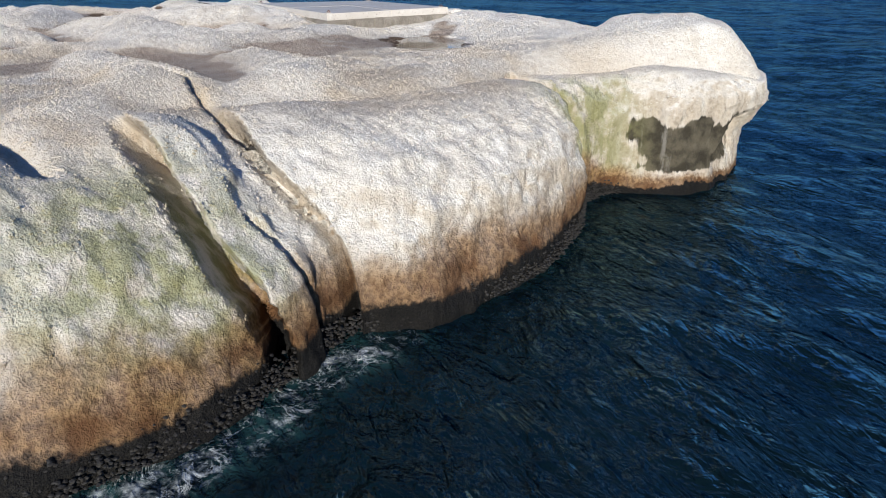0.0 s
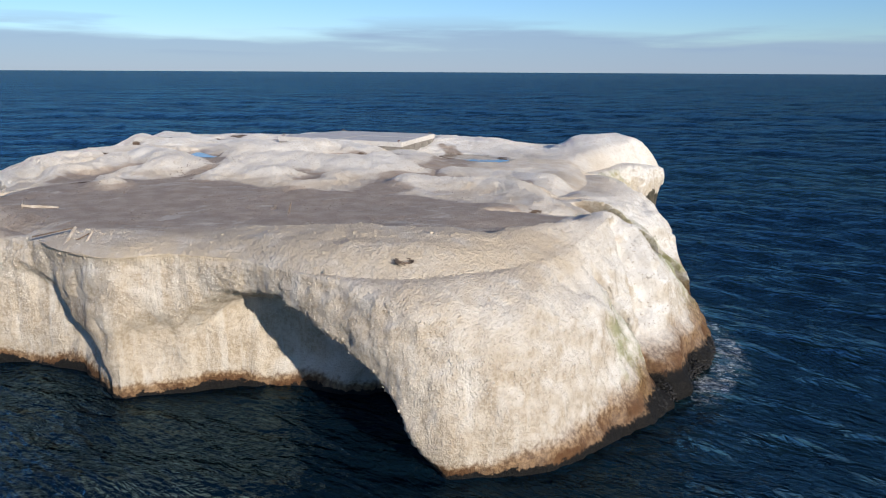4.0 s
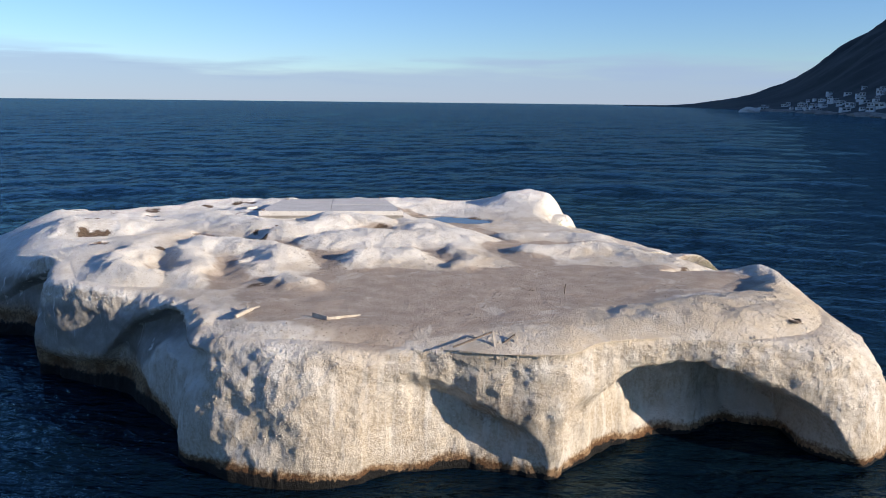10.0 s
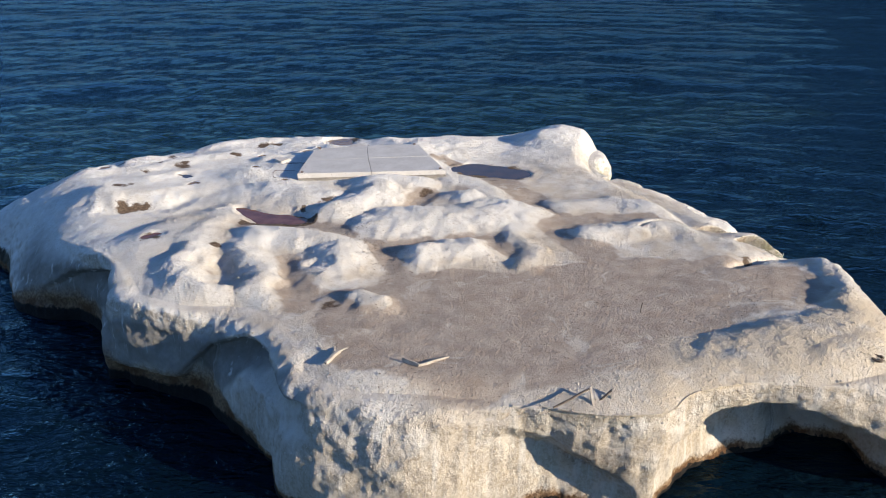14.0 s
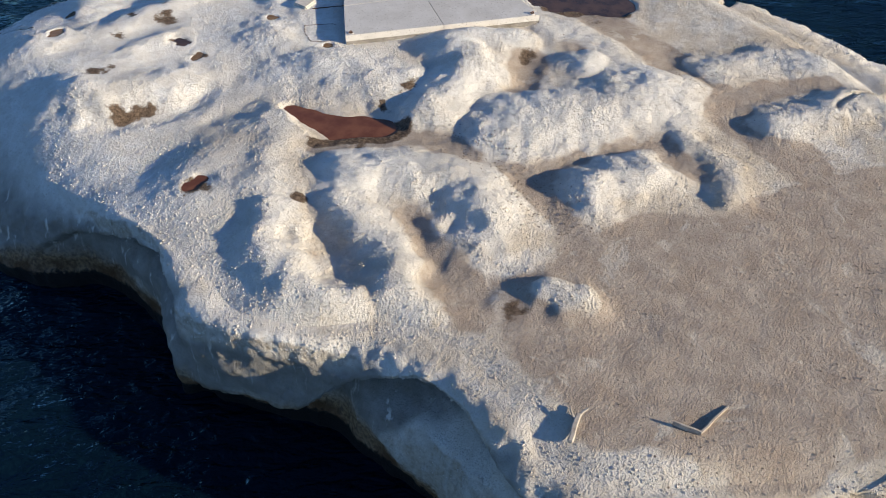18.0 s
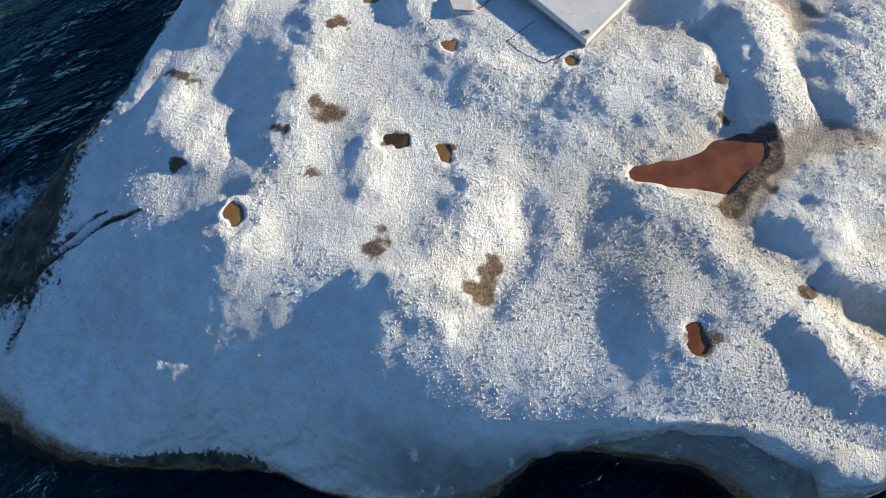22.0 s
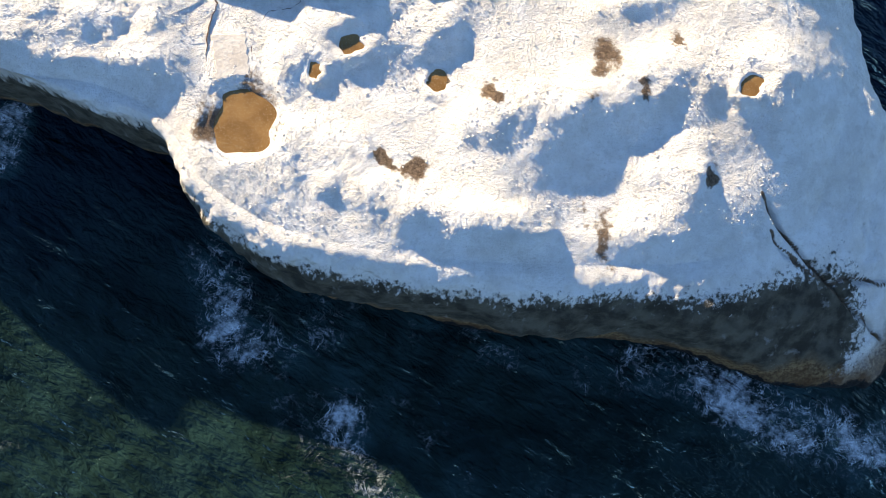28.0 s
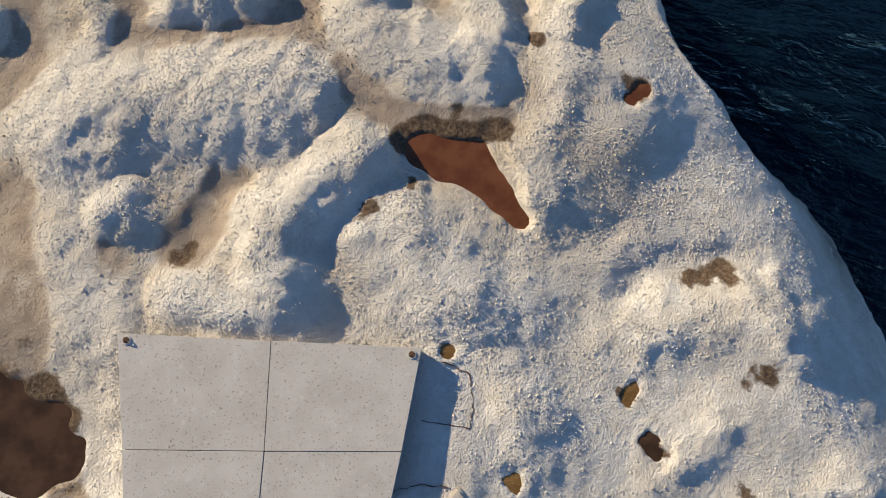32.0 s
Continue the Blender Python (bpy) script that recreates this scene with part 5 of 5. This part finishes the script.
def pebble_mesh(rng, sub=1):
    bm = bmesh.new()
    bmesh.ops.create_icosphere(bm, subdivisions=sub, radius=1.0)
    for v in bm.verts:
        v.co *= 1 + rng.uniform(-0.22, 0.22)
        v.co.z *= 0.6
    out = np.array([v.co for v in bm.verts]), np.array([[v.index for v in f.verts] for f in bm.faces])
    bm.free()
    return out


def scatter(name, spots, material, label, seed, size):
    """Many small stones joined in one mesh."""
    rng = random.Random(seed)
    shapes = [pebble_mesh(rng) for _ in range(4)]
    V, F, n = [], [], 0
    for x, y, z in spots:
        v, f = shapes[rng.randrange(4)]
        s = size * rng.uniform(0.5, 1.5)
        q = rng.uniform(0, 6.28)
        c, d = math.cos(q) * s, math.sin(q) * s
        V.append(np.stack([v[:, 0] * c - v[:, 1] * d + x, v[:, 0] * d + v[:, 1] * c + y, v[:, 2] * s + z], 1))
        F.append(f + n)
        n += len(v)
    me = mesh_of(name, np.vstack(V), np.vstack(F), material, smooth_faces=False)
    return tagged(new(name, me), label, "stones", kind="stuff")


def build_stones():
    rng = random.Random(21)
    spots = []
    for mx, my, mr in [m for m in MUD if m[2] >= 0.8]:
        for _ in range(int(90 * mr)):
            q, r = rng.uniform(0, 6.28), mr * math.sqrt(rng.random()) * 1.15
            spots.append((mx + r * math.cos(q), my + r * math.sin(q)))
    for _ in range(600):
        spots.append((rng.uniform(-13.5, 2.5), rng.uniform(22.8, 30.5)))
    for _ in range(300):
        q = rng.random()
        spots.append((-9.2 + rng.gauss(0, 0.6), 31.5 + 7 * q))
        spots.append((0.4 + rng.gauss(0, 0.6), 32.5 + 9 * q))
    xy = np.array(spots)
    z = top.z(xy[:, 0], xy[:, 1])
    keep = [(x, y, h) for (x, y), h in zip(spots, z)]
    return scatter("loose_stones", keep, CLOD, "loose clods and small stones in the trodden soil", 3, 0.022)


CLOD = plain_material("dry_soil_clods", (0.17, 0.13, 0.10), (0.33, 0.275, 0.23), 3.0, 0.95, 0.01, 0, 25)
build_stones()


def build_mussels():
    """Black mussels packed along the foot of the boulder slope and the front."""
    rng = random.Random(31)
    st = STATIONS
    spots = []
    lo = len(st)
    for _ in range(24000):
        k = rng.randrange(lo)
        x, y = st[k, 3], st[k, 4]
        if not (x > 7.5 and y < 43):
            continue
        h = abs(rng.gauss(0, 0.22)) + 0.02
        if h > 0.6:
            continue
        q = (1 - (h / st[k, 2]) ** (st[k, 5] / 2)) ** 0.5
        px = st[k, 0] + (x - st[k, 0]) * (math.sin(math.acos(min(1, (h / st[k, 2]) ** (st[k, 5] / 2)))) ** (2 / st[k, 5]))
        py = st[k, 1] + (y - st[k, 1]) * (math.sin(math.acos(min(1, (h / st[k, 2]) ** (st[k, 5] / 2)))) ** (2 / st[k, 5]))
        spots.append((px + rng.uniform(-0.1, 0.1), py + rng.uniform(-0.1, 0.1), h))
    return scatter("mussel_bed", spots, MUSSEL, "black mussels crowded along the waterline rock", 8, 0.036)


MUSSEL = plain_material("black_mussel_shell", (0.006, 0.006, 0.008), (0.022, 0.020, 0.018), 4.0, 0.75, 0.004, 0, 30)
build_mussels()


# ---------------------------------------------------------------- houses and rocks of the far shore
def coast_point(az, q):
    _, shore, _ = ridge_height(np.array([az]), np.array([1000.0]))
    reach = float(np.interp(az, [40, 44, 50, 60, 90, 105, 130], [500, 900, 1700, 2000, 1900, 1500, 1500]))
    dist = float(shore[0]) + q * reach
    h = float(ridge_height(np.array([az]), np.array([dist]))[0][0])
    return dist * math.sin(radians(az)), dist * math.cos(radians(az)), h, dist


def box(x0, x1, y0, y1, z0, z1):
    return prism([(x0, y0), (x1, y0), (x1, y1), (x0, y1)], z0, z1, 0)


def build_house(w, d, h, pitched):
    house = tagged(new("house"), "pale seaside house on the dark mountain slope", "house", "houses on the far slope")
    part("wall", box(-w / 2, w / 2, -d / 2, d / 2, -6, h), HOUSE_WALL, house)
    if pitched:
        bm = bmesh.new()
        e, t = 0.6, h + d * 0.22
        v = [bm.verts.new(p) for p in ((-w / 2 - e, -d / 2 - e, h), (w / 2 + e, -d / 2 - e, h), (w / 2 + e, d / 2 + e, h), (-w / 2 - e, d / 2 + e, h), (-w / 2, 0, t), (w / 2, 0, t))]
        for f in ((0, 1, 5, 4), (2, 3, 4, 5), (1, 2, 5), (3, 0, 4), (3, 2, 1, 0)):
            bm.faces.new([v[i] for i in f])
        part("roof", bm, HOUSE_ROOF, house, "grey pitched roof")
    else:
        part("roof", box(-w / 2 - 0.4, w / 2 + 0.4, -d / 2 - 0.4, d / 2 + 0.4, h + 0.004, h + 0.4), HOUSE_ROOF, house, "flat grey roof")
    for k in range(2):
        x = (k - 0.5) * w * 0.5
        part("window", box(x - w * 0.16, x + w * 0.16, -d / 2 - 0.15, -d / 2 - 0.004, h * 0.35, h * 0.75), GLASS_DARK, house, "dark window")
    return house


def build_town():
    rng = random.Random(12)
    kinds = [(9, 6, 3.6, False), (7, 5.5, 3.0, True), (11, 7, 4.6, False), (6, 5, 2.7, True), (8, 6, 5.2, False), (5, 5, 3.0, True)]
    masters = []
    for n in range(150):
        az = 47.5 + 14.0 * rng.random() ** 0.6
        q = 0.03 + 0.40 * rng.random() ** 1.4 * min(1, (az - 45) / 8)
        x, y, z, dist = coast_point(az, q)
        m = Matrix.Translation((x, y, z + 1.0)) @ Matrix.Rotation(radians(-az + rng.uniform(-50, 50)), 4, "Z")
        if n < len(kinds):
            ob = build_house(*kinds[n])
            ob.matrix_basis = m
            masters.append(ob)
        else:
            copy_thing(masters[rng.randrange(len(masters))], m)


build_town()


def big_rock(name, x, y, z, sx, sy, sz, material, label, seed, group=""):
    bm = bmesh.new()
    bmesh.ops.create_icosphere(bm, subdivisions=3, radius=1.0)
    for v in bm.verts:
        n = noise.fractal(v.co * 1.4 + Vector((seed * 7.7, 0, 0)), 1.0, 2.0, 4)
        v.co *= 1 + 0.28 * n
        v.co.x *= sx
        v.co.y *= sy
        v.co.z *= sz
    me = bpy.data.meshes.new(name)
    bm.to_mesh(me)
    bm.free()
    me.materials.append(material)
    ob = new(name, me)
    ob.location = (x, y, z)
    return tagged(ob, label, "rock", group)


x, y, z, dist = coast_point(47.9, -0.05)
d = 1165.0
# pale crust colour stands in for sunlight; the ridge shades this islet
big_rock("sea_stack", d * math.sin(radians(47.9)), d * math.cos(radians(47.9)), 0.5, 17, 10, 7, PLASTER, "sunlit white rock islet off the far shore", 2)
rng = random.Random(77)
for k in range(46):
    az = 49 + 12 * rng.random()
    x, y, z, dist = coast_point(az, rng.uniform(-0.012, 0.012))
    s = rng.uniform(4, 13)
    big_rock("shore_boulder", x, y, max(0.0, z) * 0.5, s * 1.6, s, s * 0.35, SHORE, "pale granite boulder on the far shore", k, "boulders on the far shore")
